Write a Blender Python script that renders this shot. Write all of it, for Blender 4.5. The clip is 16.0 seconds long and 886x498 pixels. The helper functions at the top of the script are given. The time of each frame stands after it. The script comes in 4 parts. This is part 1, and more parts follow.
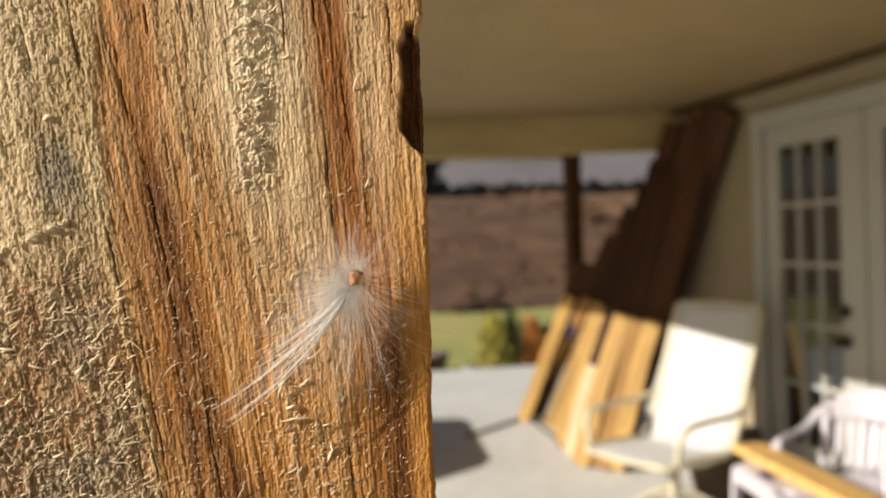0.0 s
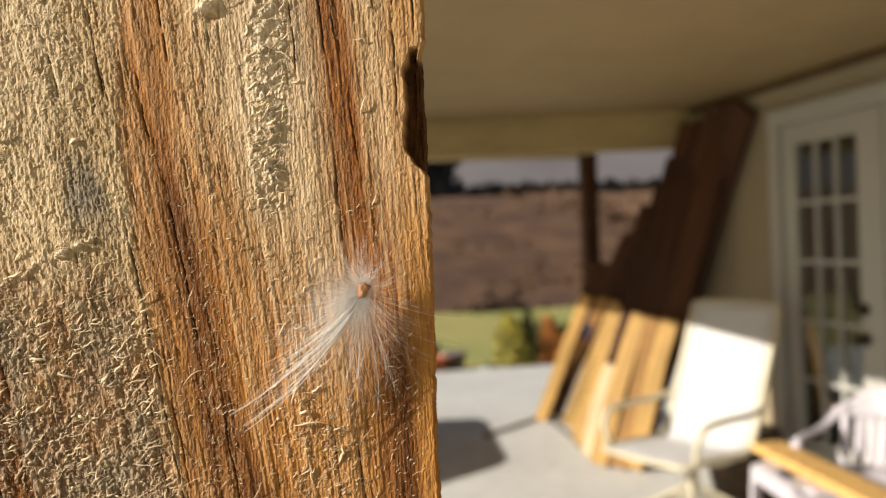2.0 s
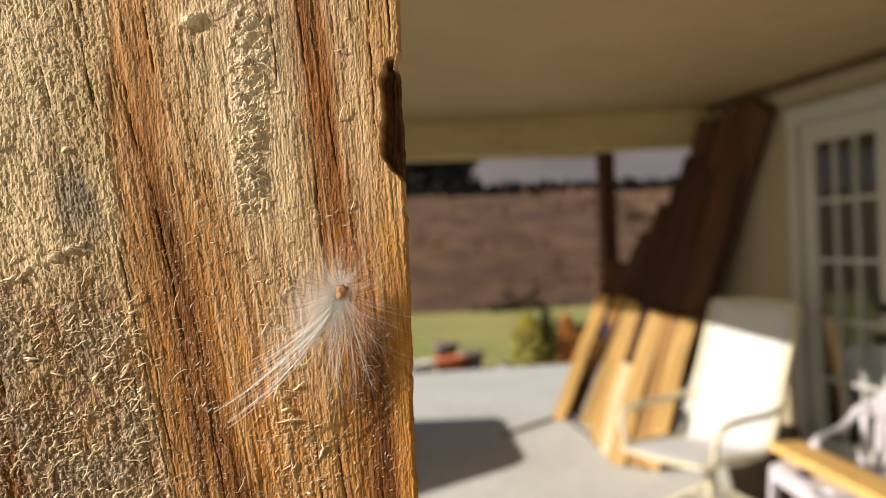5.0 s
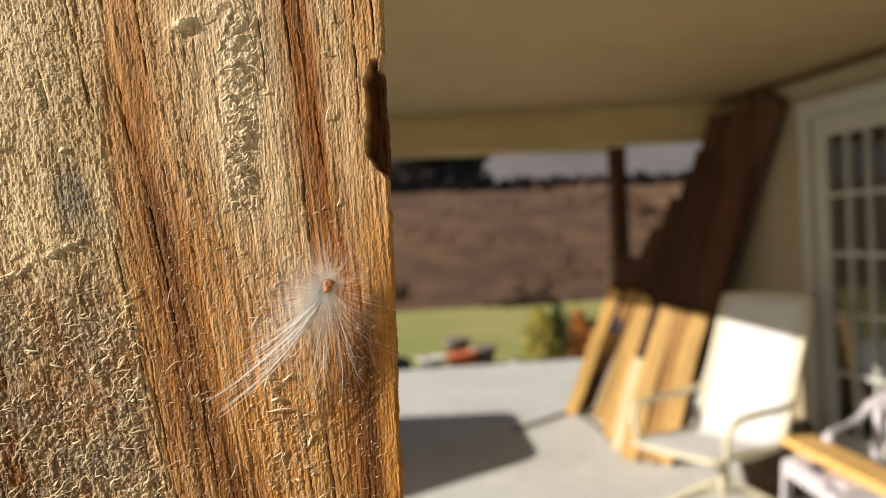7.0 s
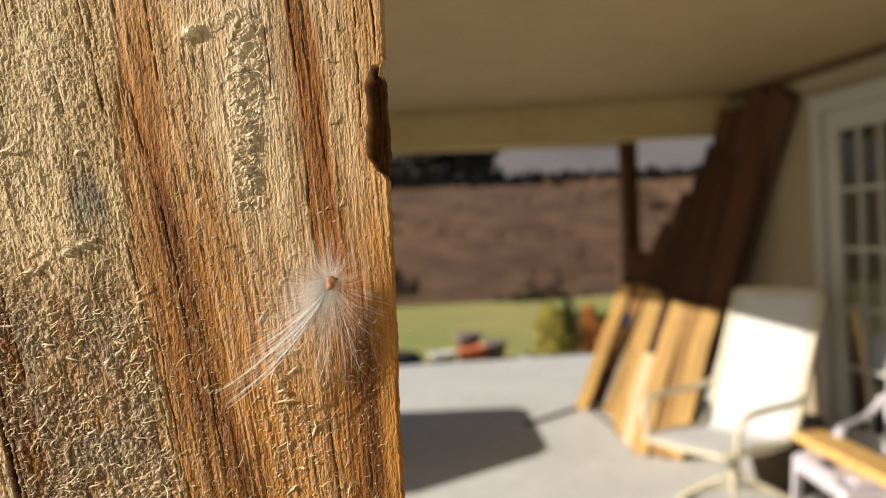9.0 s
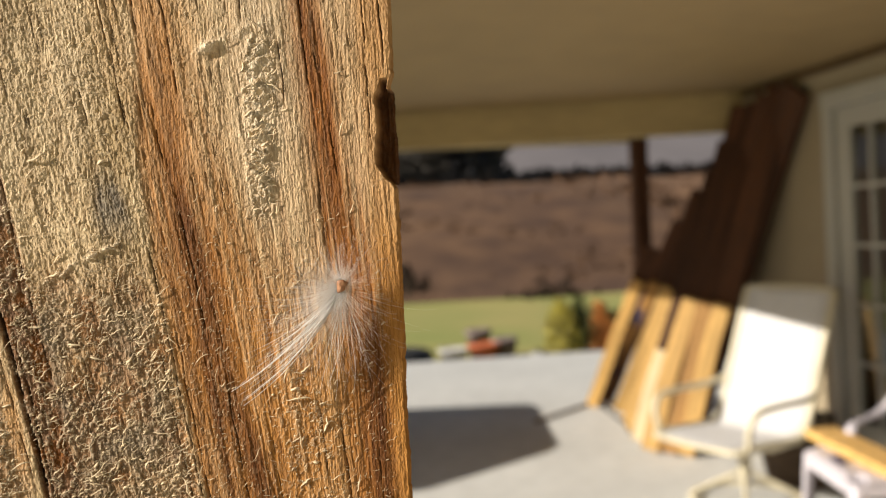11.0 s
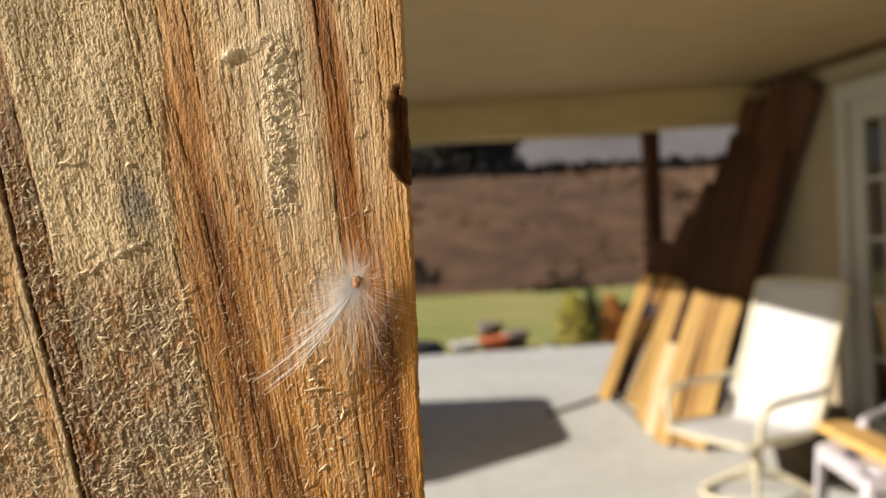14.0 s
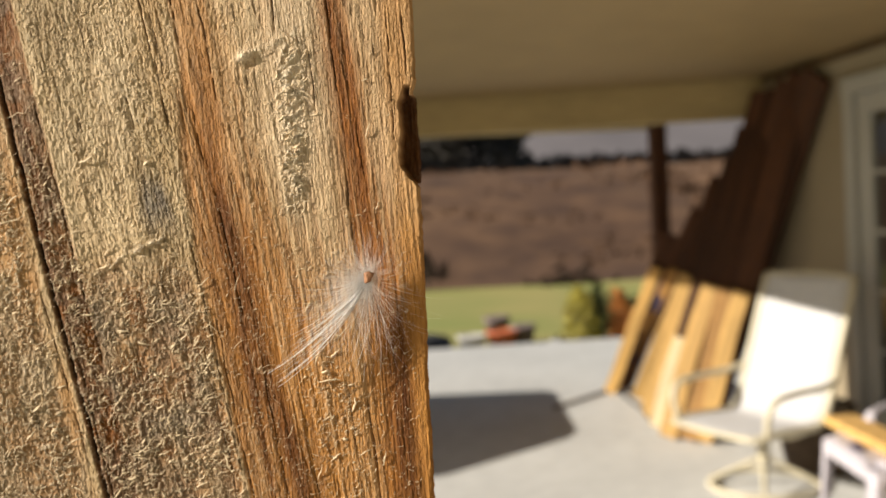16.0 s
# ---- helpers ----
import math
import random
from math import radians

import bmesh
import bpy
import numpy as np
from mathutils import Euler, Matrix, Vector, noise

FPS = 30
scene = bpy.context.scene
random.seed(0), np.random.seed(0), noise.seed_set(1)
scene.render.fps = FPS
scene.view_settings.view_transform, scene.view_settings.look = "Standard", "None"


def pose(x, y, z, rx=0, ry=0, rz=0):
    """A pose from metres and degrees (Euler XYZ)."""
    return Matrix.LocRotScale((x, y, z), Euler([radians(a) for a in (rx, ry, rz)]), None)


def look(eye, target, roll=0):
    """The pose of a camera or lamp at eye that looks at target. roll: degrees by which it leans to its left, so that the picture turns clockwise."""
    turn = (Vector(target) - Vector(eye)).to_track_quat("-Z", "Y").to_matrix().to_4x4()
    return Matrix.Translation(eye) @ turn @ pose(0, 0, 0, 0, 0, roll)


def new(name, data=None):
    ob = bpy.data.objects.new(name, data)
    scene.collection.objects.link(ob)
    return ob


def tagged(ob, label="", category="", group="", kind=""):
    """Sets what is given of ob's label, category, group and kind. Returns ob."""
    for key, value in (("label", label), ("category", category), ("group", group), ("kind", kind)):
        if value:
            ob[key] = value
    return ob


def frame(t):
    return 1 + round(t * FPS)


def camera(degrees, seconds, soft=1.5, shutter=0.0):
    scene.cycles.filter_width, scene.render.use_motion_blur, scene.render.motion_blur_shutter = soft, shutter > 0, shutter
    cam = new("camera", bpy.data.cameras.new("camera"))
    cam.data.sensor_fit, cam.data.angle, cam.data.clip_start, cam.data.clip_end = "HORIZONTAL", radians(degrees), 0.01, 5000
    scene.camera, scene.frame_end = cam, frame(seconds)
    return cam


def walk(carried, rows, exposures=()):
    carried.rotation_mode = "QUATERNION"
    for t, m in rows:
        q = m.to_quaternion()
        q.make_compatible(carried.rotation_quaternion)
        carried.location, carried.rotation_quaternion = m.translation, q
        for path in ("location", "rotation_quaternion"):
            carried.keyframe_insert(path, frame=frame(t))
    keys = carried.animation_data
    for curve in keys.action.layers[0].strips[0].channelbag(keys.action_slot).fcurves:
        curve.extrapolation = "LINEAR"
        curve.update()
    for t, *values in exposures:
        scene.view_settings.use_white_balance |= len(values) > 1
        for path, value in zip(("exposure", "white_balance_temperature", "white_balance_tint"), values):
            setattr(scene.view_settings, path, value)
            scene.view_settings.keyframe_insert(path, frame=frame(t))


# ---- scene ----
cam = camera(49.3, 16.0, soft=1.0)
cam.data.dof.use_dof = True
cam.data.dof.focus_distance = 0.158
cam.data.dof.aperture_fstop = 21
EYE, TILT, LEAN, TURN = 1.42, -0.3, 1.7, -12.0
ROWS = [
    (0.0, 0.00000, 0.00000, 0.00000, 0.000, 0.000, 0.000),
    (0.5, 0.00072, -0.00221, 0.00054, 0.198, -0.023, 0.053),
    (1.0, 0.00118, -0.00463, 0.00108, 0.462, -0.024, 0.261),
    (1.5, 0.00152, -0.00664, 0.00167, 0.757, -0.010, 0.385),
    (2.0, 0.00197, -0.00767, 0.00197, 0.986, -0.012, 0.402),
    (2.5, 0.00263, -0.00820, 0.00207, 1.195, -0.009, 0.417),
    (3.0, 0.00346, -0.00887, 0.00219, 1.394, -0.015, 0.374),
    (3.5, 0.00482, -0.00959, 0.00229, 1.592, -0.028, 0.316),
    (4.0, 0.00603, -0.01064, 0.00245, 1.766, -0.029, 0.351),
    (6.5, 0.01234, -0.01627, 0.00267, 2.569, -0.202, 0.718),
    (7.0, 0.01332, -0.01769, 0.00243, 2.770, -0.316, 0.756),
    (7.5, 0.01404, -0.01876, 0.00237, 2.921, -0.391, 0.766),
    (8.0, 0.01475, -0.02045, 0.00251, 3.081, -0.454, 0.849),
    (8.5, 0.01532, -0.02223, 0.00270, 3.248, -0.532, 0.834),
    (11.0, 0.01713, -0.03177, 0.00443, 4.041, -0.796, 0.890),
    (11.5, 0.01729, -0.03364, 0.00473, 4.200, -0.824, 0.960),
    (12.0, 0.01733, -0.03510, 0.00518, 4.338, -0.873, 0.934),
    (12.5, 0.01747, -0.03652, 0.00562, 4.439, -0.941, 0.960),
    (13.0, 0.01781, -0.03805, 0.00571, 4.558, -1.022, 0.930),
    (13.5, 0.01793, -0.03903, 0.00543, 4.623, -1.090, 0.873),
    (14.0, 0.01801, -0.04040, 0.00536, 4.729, -1.186, 0.900),
    (14.5, 0.01801, -0.04177, 0.00541, 4.813, -1.279, 0.973),
    (15.0, 0.01780, -0.04306, 0.00543, 4.931, -1.377, 0.975),
    (15.5, 0.01790, -0.04438, 0.00570, 5.031, -1.444, 0.963),
    (16.0, 0.01807, -0.04573, 0.00590, 5.123, -1.548, 0.989),
]
walk(cam, [(t, pose(0, 0, EYE, TILT, LEAN, TURN) @ pose(x, y, z, 90 + pitch, roll, yaw)) for t, x, y, z, yaw, pitch, roll in ROWS],
     [(0, 0.6), (16, 0.6)])

# ---- light ----
world = bpy.data.worlds.new("sky")
scene.world = world
world.use_nodes = True
SUN = Vector((-0.985, -0.12, 0.43)).normalized()
wn = world.node_tree
sky = wn.nodes.new("ShaderNodeTexSky")
sky.sky_type = "NISHITA"
sky.sun_disc = False
sky.sun_elevation = math.asin(SUN.z)
sky.sun_rotation = math.atan2(SUN.x, SUN.y)
wn.nodes["Background"].inputs[1].default_value = 0.034
wn.links.new(sky.outputs[0], wn.nodes["Background"].inputs[0])
lamp = bpy.data.lights.new("sun", "SUN")
lamp.energy, lamp.angle, lamp.color = 5.0, radians(0.5), (1.0, 0.92, 0.80)
new("sun", lamp).matrix_world = look(SUN * 30, (0, 0, 0))


# ---- materials ----
def material(name, colour, rough=0.7, scale=20.0, vary=0.25, bump=0.1, stretch=(1, 1, 1), second=None, metal=0.0, rand=0.0):
    """A surface with two scales of variation, in object coordinates."""
    m = bpy.data.materials.new(name)
    m.use_nodes = True
    n, l = m.node_tree.nodes, m.node_tree.links
    b = n["Principled BSDF"]
    b.inputs["Roughness"].default_value, b.inputs["Metallic"].default_value = rough, metal
    tc, mp = n.new("ShaderNodeTexCoord"), n.new("ShaderNodeMapping")
    mp.inputs["Scale"].default_value = stretch
    l.new(tc.outputs["Object"], mp.inputs[0])
    fine, broad = n.new("ShaderNodeTexNoise"), n.new("ShaderNodeTexNoise")
    fine.inputs["Scale"].default_value, fine.inputs["Detail"].default_value = scale, 6
    broad.inputs["Scale"].default_value, broad.inputs["Detail"].default_value = scale / 9, 3
    l.new(mp.outputs[0], fine.inputs[0]), l.new(mp.outputs[0], broad.inputs[0])
    mix, ramp = n.new("ShaderNodeMath"), n.new("ShaderNodeValToRGB")
    mix.operation = "ADD"
    half = n.new("ShaderNodeMath")
    half.operation, half.inputs[1].default_value = "MULTIPLY_ADD", 0.5
    half.inputs[2].default_value = 0.0
    l.new(fine.outputs[0], mix.inputs[0]), l.new(broad.outputs[0], mix.inputs[1]), l.new(mix.outputs[0], half.inputs[0])
    dark = second or [c * (1 - vary) for c in colour]
    lite = colour if second else [min(1, c * (1 + vary * 0.6)) for c in colour]
    ramp.color_ramp.elements[0].position, ramp.color_ramp.elements[1].position = 0.36, 0.64
    ramp.color_ramp.elements[0].color, ramp.color_ramp.elements[1].color = (*dark, 1), (*lite, 1)
    l.new(half.outputs[0], ramp.inputs[0])
    out = ramp.outputs[0]
    if rand:
        info, hsv = n.new("ShaderNodeObjectInfo"), n.new("ShaderNodeHueSaturation")
        rg = n.new("ShaderNodeMapRange")
        rg.inputs[3].default_value, rg.inputs[4].default_value = 1 - rand, 1 + rand
        l.new(info.outputs["Random"], rg.inputs[0]), l.new(rg.outputs[0], hsv.inputs["Value"]), l.new(out, hsv.inputs["Color"])
        out = hsv.outputs[0]
    l.new(out, b.inputs["Base Color"])
    if bump:
        bp = n.new("ShaderNodeBump")
        bp.inputs["Strength"].default_value, bp.inputs["Distance"].default_value = bump, 0.01
        l.new(fine.outputs[0], bp.inputs["Height"]), l.new(bp.outputs[0], b.inputs["Normal"])
    return m


concrete = material("concrete", (0.60, 0.595, 0.57), 0.85, 9, 0.14, 0.15)
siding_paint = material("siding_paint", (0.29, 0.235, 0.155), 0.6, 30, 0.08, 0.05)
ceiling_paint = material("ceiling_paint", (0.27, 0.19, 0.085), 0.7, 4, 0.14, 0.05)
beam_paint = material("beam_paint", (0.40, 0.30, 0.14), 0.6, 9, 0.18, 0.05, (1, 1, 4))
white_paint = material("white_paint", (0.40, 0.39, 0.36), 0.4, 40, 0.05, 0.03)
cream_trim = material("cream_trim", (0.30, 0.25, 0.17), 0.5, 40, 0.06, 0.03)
dark_trim = material("dark_trim", (0.10, 0.055, 0.02), 0.6, 30, 0.3, 0.1)
# Porch shade is in this brown; leaning planks use lighter woods where sunlit.
shade_brown_wood = material("shade_brown_wood", (0.064, 0.021, 0.005), 0.85, 30, 0.5, 0.3, (6, 6, 0.6), rand=0.35)
tan_wood = material("tan_wood", (0.42, 0.22, 0.06), 0.7, 30, 0.4, 0.3, (6, 6, 0.6), rand=0.25)
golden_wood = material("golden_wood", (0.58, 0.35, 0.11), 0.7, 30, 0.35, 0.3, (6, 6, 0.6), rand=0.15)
cream_wood = material("cream_wood", (0.72, 0.57, 0.34), 0.7, 30, 0.25, 0.2, (6, 6, 0.6), rand=0.1)
violet_paint = material("violet_paint", (0.075, 0.055, 0.095), 0.6, 30, 0.4, 0.1)
soffit_metal = material("soffit_metal", (0.30, 0.26, 0.2), 0.6, 10, 0.1, 0.0)
grass_green = material("grass_green", (0.22, 0.27, 0.06), 0.9, 0.4, 0.4, 0.4, second=(0.42, 0.34, 0.12))
brush_brown = material("brush_brown", (0.18, 0.095, 0.045), 0.95, 0.9, 0.5, 0.4, second=(0.06, 0.027, 0.014))
hill_grey = material("hill_grey", (0.20, 0.18, 0.185), 0.95, 0.12, 0.35, 0.0, second=(0.13, 0.115, 0.12))
sling_cloth = material("sling_cloth", (0.54, 0.53, 0.53), 0.8, 260, 0.1, 0.15)
cream_metal = material("cream_metal", (0.56, 0.50, 0.36), 0.4, 60, 0.15, 0.05)
plastic_white = material("plastic_white", (0.52, 0.485, 0.53), 0.35, 25, 0.06, 0.03)
brass_dark = material("brass_dark", (0.07, 0.055, 0.04), 0.35, 60, 0.3, 0.0, metal=0.8)
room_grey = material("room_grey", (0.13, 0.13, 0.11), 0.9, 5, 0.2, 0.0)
curtain_cloth = material("curtain_cloth", (0.30, 0.31, 0.25), 0.9, 30, 0.2, 0.1, (1, 6, 0.4))
wicker = material("wicker", (0.11, 0.07, 0.04), 0.7, 60, 0.6, 0.5, (1, 1, 3))
black_rubber = material("black_rubber", (0.02, 0.02, 0.022), 0.6, 30, 0.3, 0.1)
terracotta = material("terracotta", (0.50, 0.13, 0.05), 0.8, 30, 0.25, 0.1)
pot_white = material("pot_white", (0.60, 0.58, 0.55), 0.6, 30, 0.15, 0.1)
stone_grey = material("stone_grey", (0.22, 0.17, 0.16), 0.9, 12, 0.4, 0.3)
leaf_olive = material("leaf_olive", (0.30, 0.25, 0.025), 0.7, 8, 0.5, 0.0, rand=0.2)
leaf_dark = material("leaf_dark", (0.06, 0.075, 0.015), 0.7, 8, 0.5, 0.0)
leaf_orange = material("leaf_orange", (0.50, 0.18, 0.03), 0.7, 8, 0.4, 0.0)
tree_leaf = material("tree_leaf", (0.085, 0.075, 0.065), 0.85, 2, 0.5, 0.0)
bark = material("bark", (0.08, 0.06, 0.045), 0.9, 10, 0.4, 0.3, (3, 3, 0.5))
brush_dark = material("brush_dark", (0.055, 0.034, 0.02), 0.95, 0.8, 0.4, 0.0)
twig_brown = material("twig_brown", (0.15, 0.08, 0.042), 0.9, 0.6, 0.4, 0.0)
seed_brown = material("seed_brown", (0.33, 0.15, 0.065), 0.6, 900, 0.35, 0.2, (1, 1, 0.3))
fibre_tan = material("fibre_tan", (0.70, 0.55, 0.35), 0.8, 700, 0.3, 0.0)

pane_glass = bpy.data.materials.new("pane_glass")
pane_glass.use_nodes = True
gb = pane_glass.node_tree.nodes["Principled BSDF"]
gb.inputs["Base Color"].default_value = (0.9, 0.93, 0.9, 1)
gb.inputs["Roughness"].default_value, gb.inputs["Transmission Weight"].default_value = 0.02, 1.0

hair_white = bpy.data.materials.new("hair_white")
hair_white.use_nodes = True
hn, hl = hair_white.node_tree.nodes, hair_white.node_tree.links
hb = hn["Principled BSDF"]
hb.inputs["Base Color"].default_value, hb.inputs["Roughness"].default_value = (1.0, 0.98, 0.96, 1), 0.3
ht, hm = hn.new("ShaderNodeBsdfTranslucent"), hn.new("ShaderNodeMixShader")
ht.inputs[0].default_value = (1.0, 0.98, 0.96, 1)
hm.inputs[0].default_value = 0.62
hl.new(hb.outputs[0], hm.inputs[1]), hl.new(ht.outputs[0], hm.inputs[2]), hl.new(hm.outputs[0], hn["Material Output"].inputs[0])


def sawn_wood():
    """Weathered rough-sawn wood: tan, with red-brown heartwood streaks, grey stains and fine grain."""
    m = bpy.data.materials.new("sawn_wood")
    m.use_nodes = True
    n, l = m.node_tree.nodes, m.node_tree.links
    b = n["Principled BSDF"]
    b.inputs["Roughness"].default_value = 0.72
    b.inputs["Specular IOR Level"].default_value = 0.18

    def attr(name):
        a = n.new("ShaderNodeAttribute")
        a.attribute_name = name
        return a.outputs["Fac"]

    def mixed(fac, one, two):
        x = n.new("ShaderNodeMix")
        x.data_type = "RGBA"
        for sock, v in ((x.inputs[0], fac), (x.inputs[6], one), (x.inputs[7], two)):
            if isinstance(v, (tuple, float)):
                sock.default_value = v
            else:
                l.new(v, sock)
        return x.outputs[2]

    def noise_of(scale, stretch, detail=5):
        tc, mp, nz = n.new("ShaderNodeTexCoord"), n.new("ShaderNodeMapping"), n.new("ShaderNodeTexNoise")
        mp.inputs["Rotation"].default_value = (0, radians(8), 0)
        mp.inputs["Scale"].default_value = stretch
        nz.inputs["Scale"].default_value, nz.inputs["Detail"].default_value = scale, detail
        l.new(tc.outputs["Object"], mp.inputs[0]), l.new(mp.outputs[0], nz.inputs[0])
        return nz.outputs[0]

    def ramp(src, p0, p1):
        r = n.new("ShaderNodeMapRange")
        r.inputs[1].default_value, r.inputs[2].default_value = p0, p1
        l.new(src, r.inputs[0])
        return r.outputs[0]
    fine, blotch = noise_of(2600, (1, 1, 0.09)), noise_of(130, (1, 1, 0.35), 4)
    tan = mixed(ramp(blotch, 0.35, 0.65), (0.45, 0.335, 0.18, 1), (0.71, 0.565, 0.355, 1))
    brown = mixed(ramp(fine, 0.35, 0.65), (0.20, 0.064, 0.011, 1), (0.38, 0.142, 0.028, 1))
    c = mixed(attr("streak"), tan, brown)
    c = mixed(attr("gold"), c, (0.46, 0.212, 0.048, 1))
    c = mixed(attr("heart"), c, mixed(ramp(blotch, 0.35, 0.65), (0.105, 0.034, 0.006, 1), (0.19, 0.070, 0.012, 1)))
    c = mixed(attr("grey"), c, (0.17, 0.14, 0.105, 1))
    c = mixed(attr("fuzz"), c, (0.78, 0.66, 0.48, 1))
    g = n.new("ShaderNodeMix")
    g.data_type, g.blend_type = "RGBA", "MULTIPLY"
    g.inputs[0].default_value = 0.6
    l.new(c, g.inputs[6])
    l.new(mixed(ramp(fine, 0.3, 0.62), (0.55, 0.45, 0.36, 1), (1.12, 1.1, 1.08, 1)), g.inputs[7])
    c = mixed(attr("crack"), g.outputs[2], (0.05, 0.02, 0.008, 1))
    l.new(c, b.inputs["Base Color"])
    bp = n.new("ShaderNodeBump")
    bp.inputs["Strength"].default_value, bp.inputs["Distance"].default_value = 0.9, 0.0004
    pit = noise_of(3000, (1, 1, 0.4), 3)
    both = n.new("ShaderNodeMath")
    both.operation = "ADD"
    l.new(fine, both.inputs[0]), l.new(pit, both.inputs[1])
    l.new(both.outputs[0], bp.inputs["Height"]), l.new(bp.outputs[0], b.inputs["Normal"])
    return m


old_wood = sawn_wood()


# ---- building helpers ----
def box(bm, x0, y0, z0, x1, y1, z1, bevel=0.0):
    made = bmesh.ops.create_cube(bm, size=1, matrix=Matrix.Translation(((x0 + x1) / 2, (y0 + y1) / 2, (z0 + z1) / 2)) @ Matrix.Diagonal((x1 - x0, y1 - y0, z1 - z0, 1)))
    if bevel:
        edges = {e for v in made["verts"] for e in v.link_edges}
        bmesh.ops.bevel(bm, geom=list(edges), offset=bevel, segments=2, affect="EDGES", profile=0.6)


def part(name, bm, mat, parent=None, label="", smooth=False):
    me = bpy.data.meshes.new(name)
    bm.normal_update()
    bm.to_mesh(me)
    bm.free()
    if mat:
        me.materials.append(mat)
    if smooth:
        me.shade_smooth()
    ob = new(name, me)
    ob.parent = parent
    if label:
        tagged(ob, label)
    return ob


def boxes(name, lots, mat, parent=None, label="", bevel=0.0):
    bm = bmesh.new()
    for b in lots:
        box(bm, *b, bevel=bevel)
    return part(name, bm, mat, parent, label)


def thing(name, label, category, at=None, group="", kind=""):
    ob = new(name)
    ob.empty_display_size = 0.05
    if at is not None:
        ob.matrix_world = at
    return tagged(ob, label, category, group, kind)


def tube(bm, pts, radius, sides=8):
    """A round bar along points."""
    pts = [Vector(p) for p in pts]
    rings = []
    for i, p in enumerate(pts):
        d = (pts[min(i + 1, len(pts) - 1)] - pts[max(i - 1, 0)]).normalized()
        q = d.to_track_quat("Z", "Y").to_matrix()
        rings.append([bm.verts.new(p + q @ Vector((math.cos(k * math.tau / sides) * radius, math.sin(k * math.tau / sides) * radius, 0))) for k in range(sides)])
    for a, b in zip(rings, rings[1:]):
        for k in range(sides):
            bm.faces.new((a[k], a[(k + 1) % sides], b[(k + 1) % sides], b[k]))
    bm.faces.new(rings[0][::-1]), bm.faces.new(rings[-1])


def curve_pts(ctrl, n=6):
    """Points of a smooth line through the control points."""
    c = [Vector(p) for p in ctrl]
    c = [2 * c[0] - c[1], *c, 2 * c[-1] - c[-2]]
    out = []
    for i in range(1, len(c) - 2):
        for k in range(n):
            t = k / n
            out.append(0.5 * (2 * c[i] + (c[i + 1] - c[i - 1]) * t + (2 * c[i - 1] - 5 * c[i] + 4 * c[i + 1] - c[i + 2]) * t * t + (3 * c[i] - c[i - 1] - 3 * c[i + 1] + c[i + 2]) * t ** 3))
    return out + [c[-2]]


# ---- structure ----
WALL, CORNER = 2.85, 6.13
tagged(boxes("pavement", [(-2.6, -4, -0.14, 6.5, 10.6, 0.0)], concrete), "pale grey concrete patio slab", "patio", kind="structure")
bm = bmesh.new()
NX, NY = 130, 150
grid = []
for j in range(NY):
    b = -60 + 560 * (j / (NY - 1)) ** 2.2
    row = []
    for i in range(NX):
        s = (i / (NX - 1)) * 2 - 1
        a = 8 + 260 * s * abs(s)
        d = max(0.0, b - 21.5)
        z = -0.13 + 3.4 * min(1, d / 13) ** 0.85 + 0.25 * noise.noise((a * 0.3, b * 0.3, 0)) * min(1, d / 3)
        z += 0.27 * max(0, b - 52) + 3.0 * noise.noise((a * 0.02, b * 0.02, 5)) * min(1, max(0, b - 52) / 60)
        row.append(bm.verts.new((a, b, z)))
    grid.append(row)
for j in range(NY - 1):
    for i in range(NX - 1):
        f = bm.faces.new((grid[j][i], grid[j][i + 1], grid[j + 1][i + 1], grid[j + 1][i]))
        y = grid[j][i].co.y
        f.material_index = 2 if y > 52 else 1 if y > 20.8 else 0
        f.smooth = True
ground = part("ground", bm, grass_green)
ground.data.materials.append(brush_brown), ground.data.materials.append(hill_grey)
tagged(ground, "lawn with a brown brushy bank and a grey hillside behind", "ground", kind="structure")

# house walls, with the opening of the double door
D0, D1, DT = 3.12, 4.88, 2.03
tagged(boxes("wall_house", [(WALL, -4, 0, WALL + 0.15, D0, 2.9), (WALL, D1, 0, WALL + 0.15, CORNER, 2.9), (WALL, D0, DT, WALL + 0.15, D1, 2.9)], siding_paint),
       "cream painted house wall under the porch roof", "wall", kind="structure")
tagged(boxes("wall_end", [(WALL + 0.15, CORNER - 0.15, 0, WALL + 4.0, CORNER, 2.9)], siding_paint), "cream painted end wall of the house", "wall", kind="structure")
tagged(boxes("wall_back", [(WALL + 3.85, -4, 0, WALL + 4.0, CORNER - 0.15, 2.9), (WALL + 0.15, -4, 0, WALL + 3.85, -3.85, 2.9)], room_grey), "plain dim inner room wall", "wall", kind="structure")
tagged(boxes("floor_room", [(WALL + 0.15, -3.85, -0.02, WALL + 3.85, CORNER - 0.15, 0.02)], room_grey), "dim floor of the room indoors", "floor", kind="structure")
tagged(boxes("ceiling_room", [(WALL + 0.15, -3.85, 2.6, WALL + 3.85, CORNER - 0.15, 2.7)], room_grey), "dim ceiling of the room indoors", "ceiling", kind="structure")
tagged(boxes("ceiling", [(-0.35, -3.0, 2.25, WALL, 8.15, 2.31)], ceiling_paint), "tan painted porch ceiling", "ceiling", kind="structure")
tagged(boxes("roof", [(-0.4, -3.1, 2.32, WALL, 8.25, 2.42), (WALL, -3.1, 2.9, WALL + 4.2, CORNER + 0.3, 3.0)], soffit_metal), "low roof over porch and house", "roof", kind="structure")
bm = bmesh.new()
box(bm, 0, -0.06, 1.995, 3.0, 0.06, 2.248, 0.004)
beam = part("beam", bm, beam_paint)
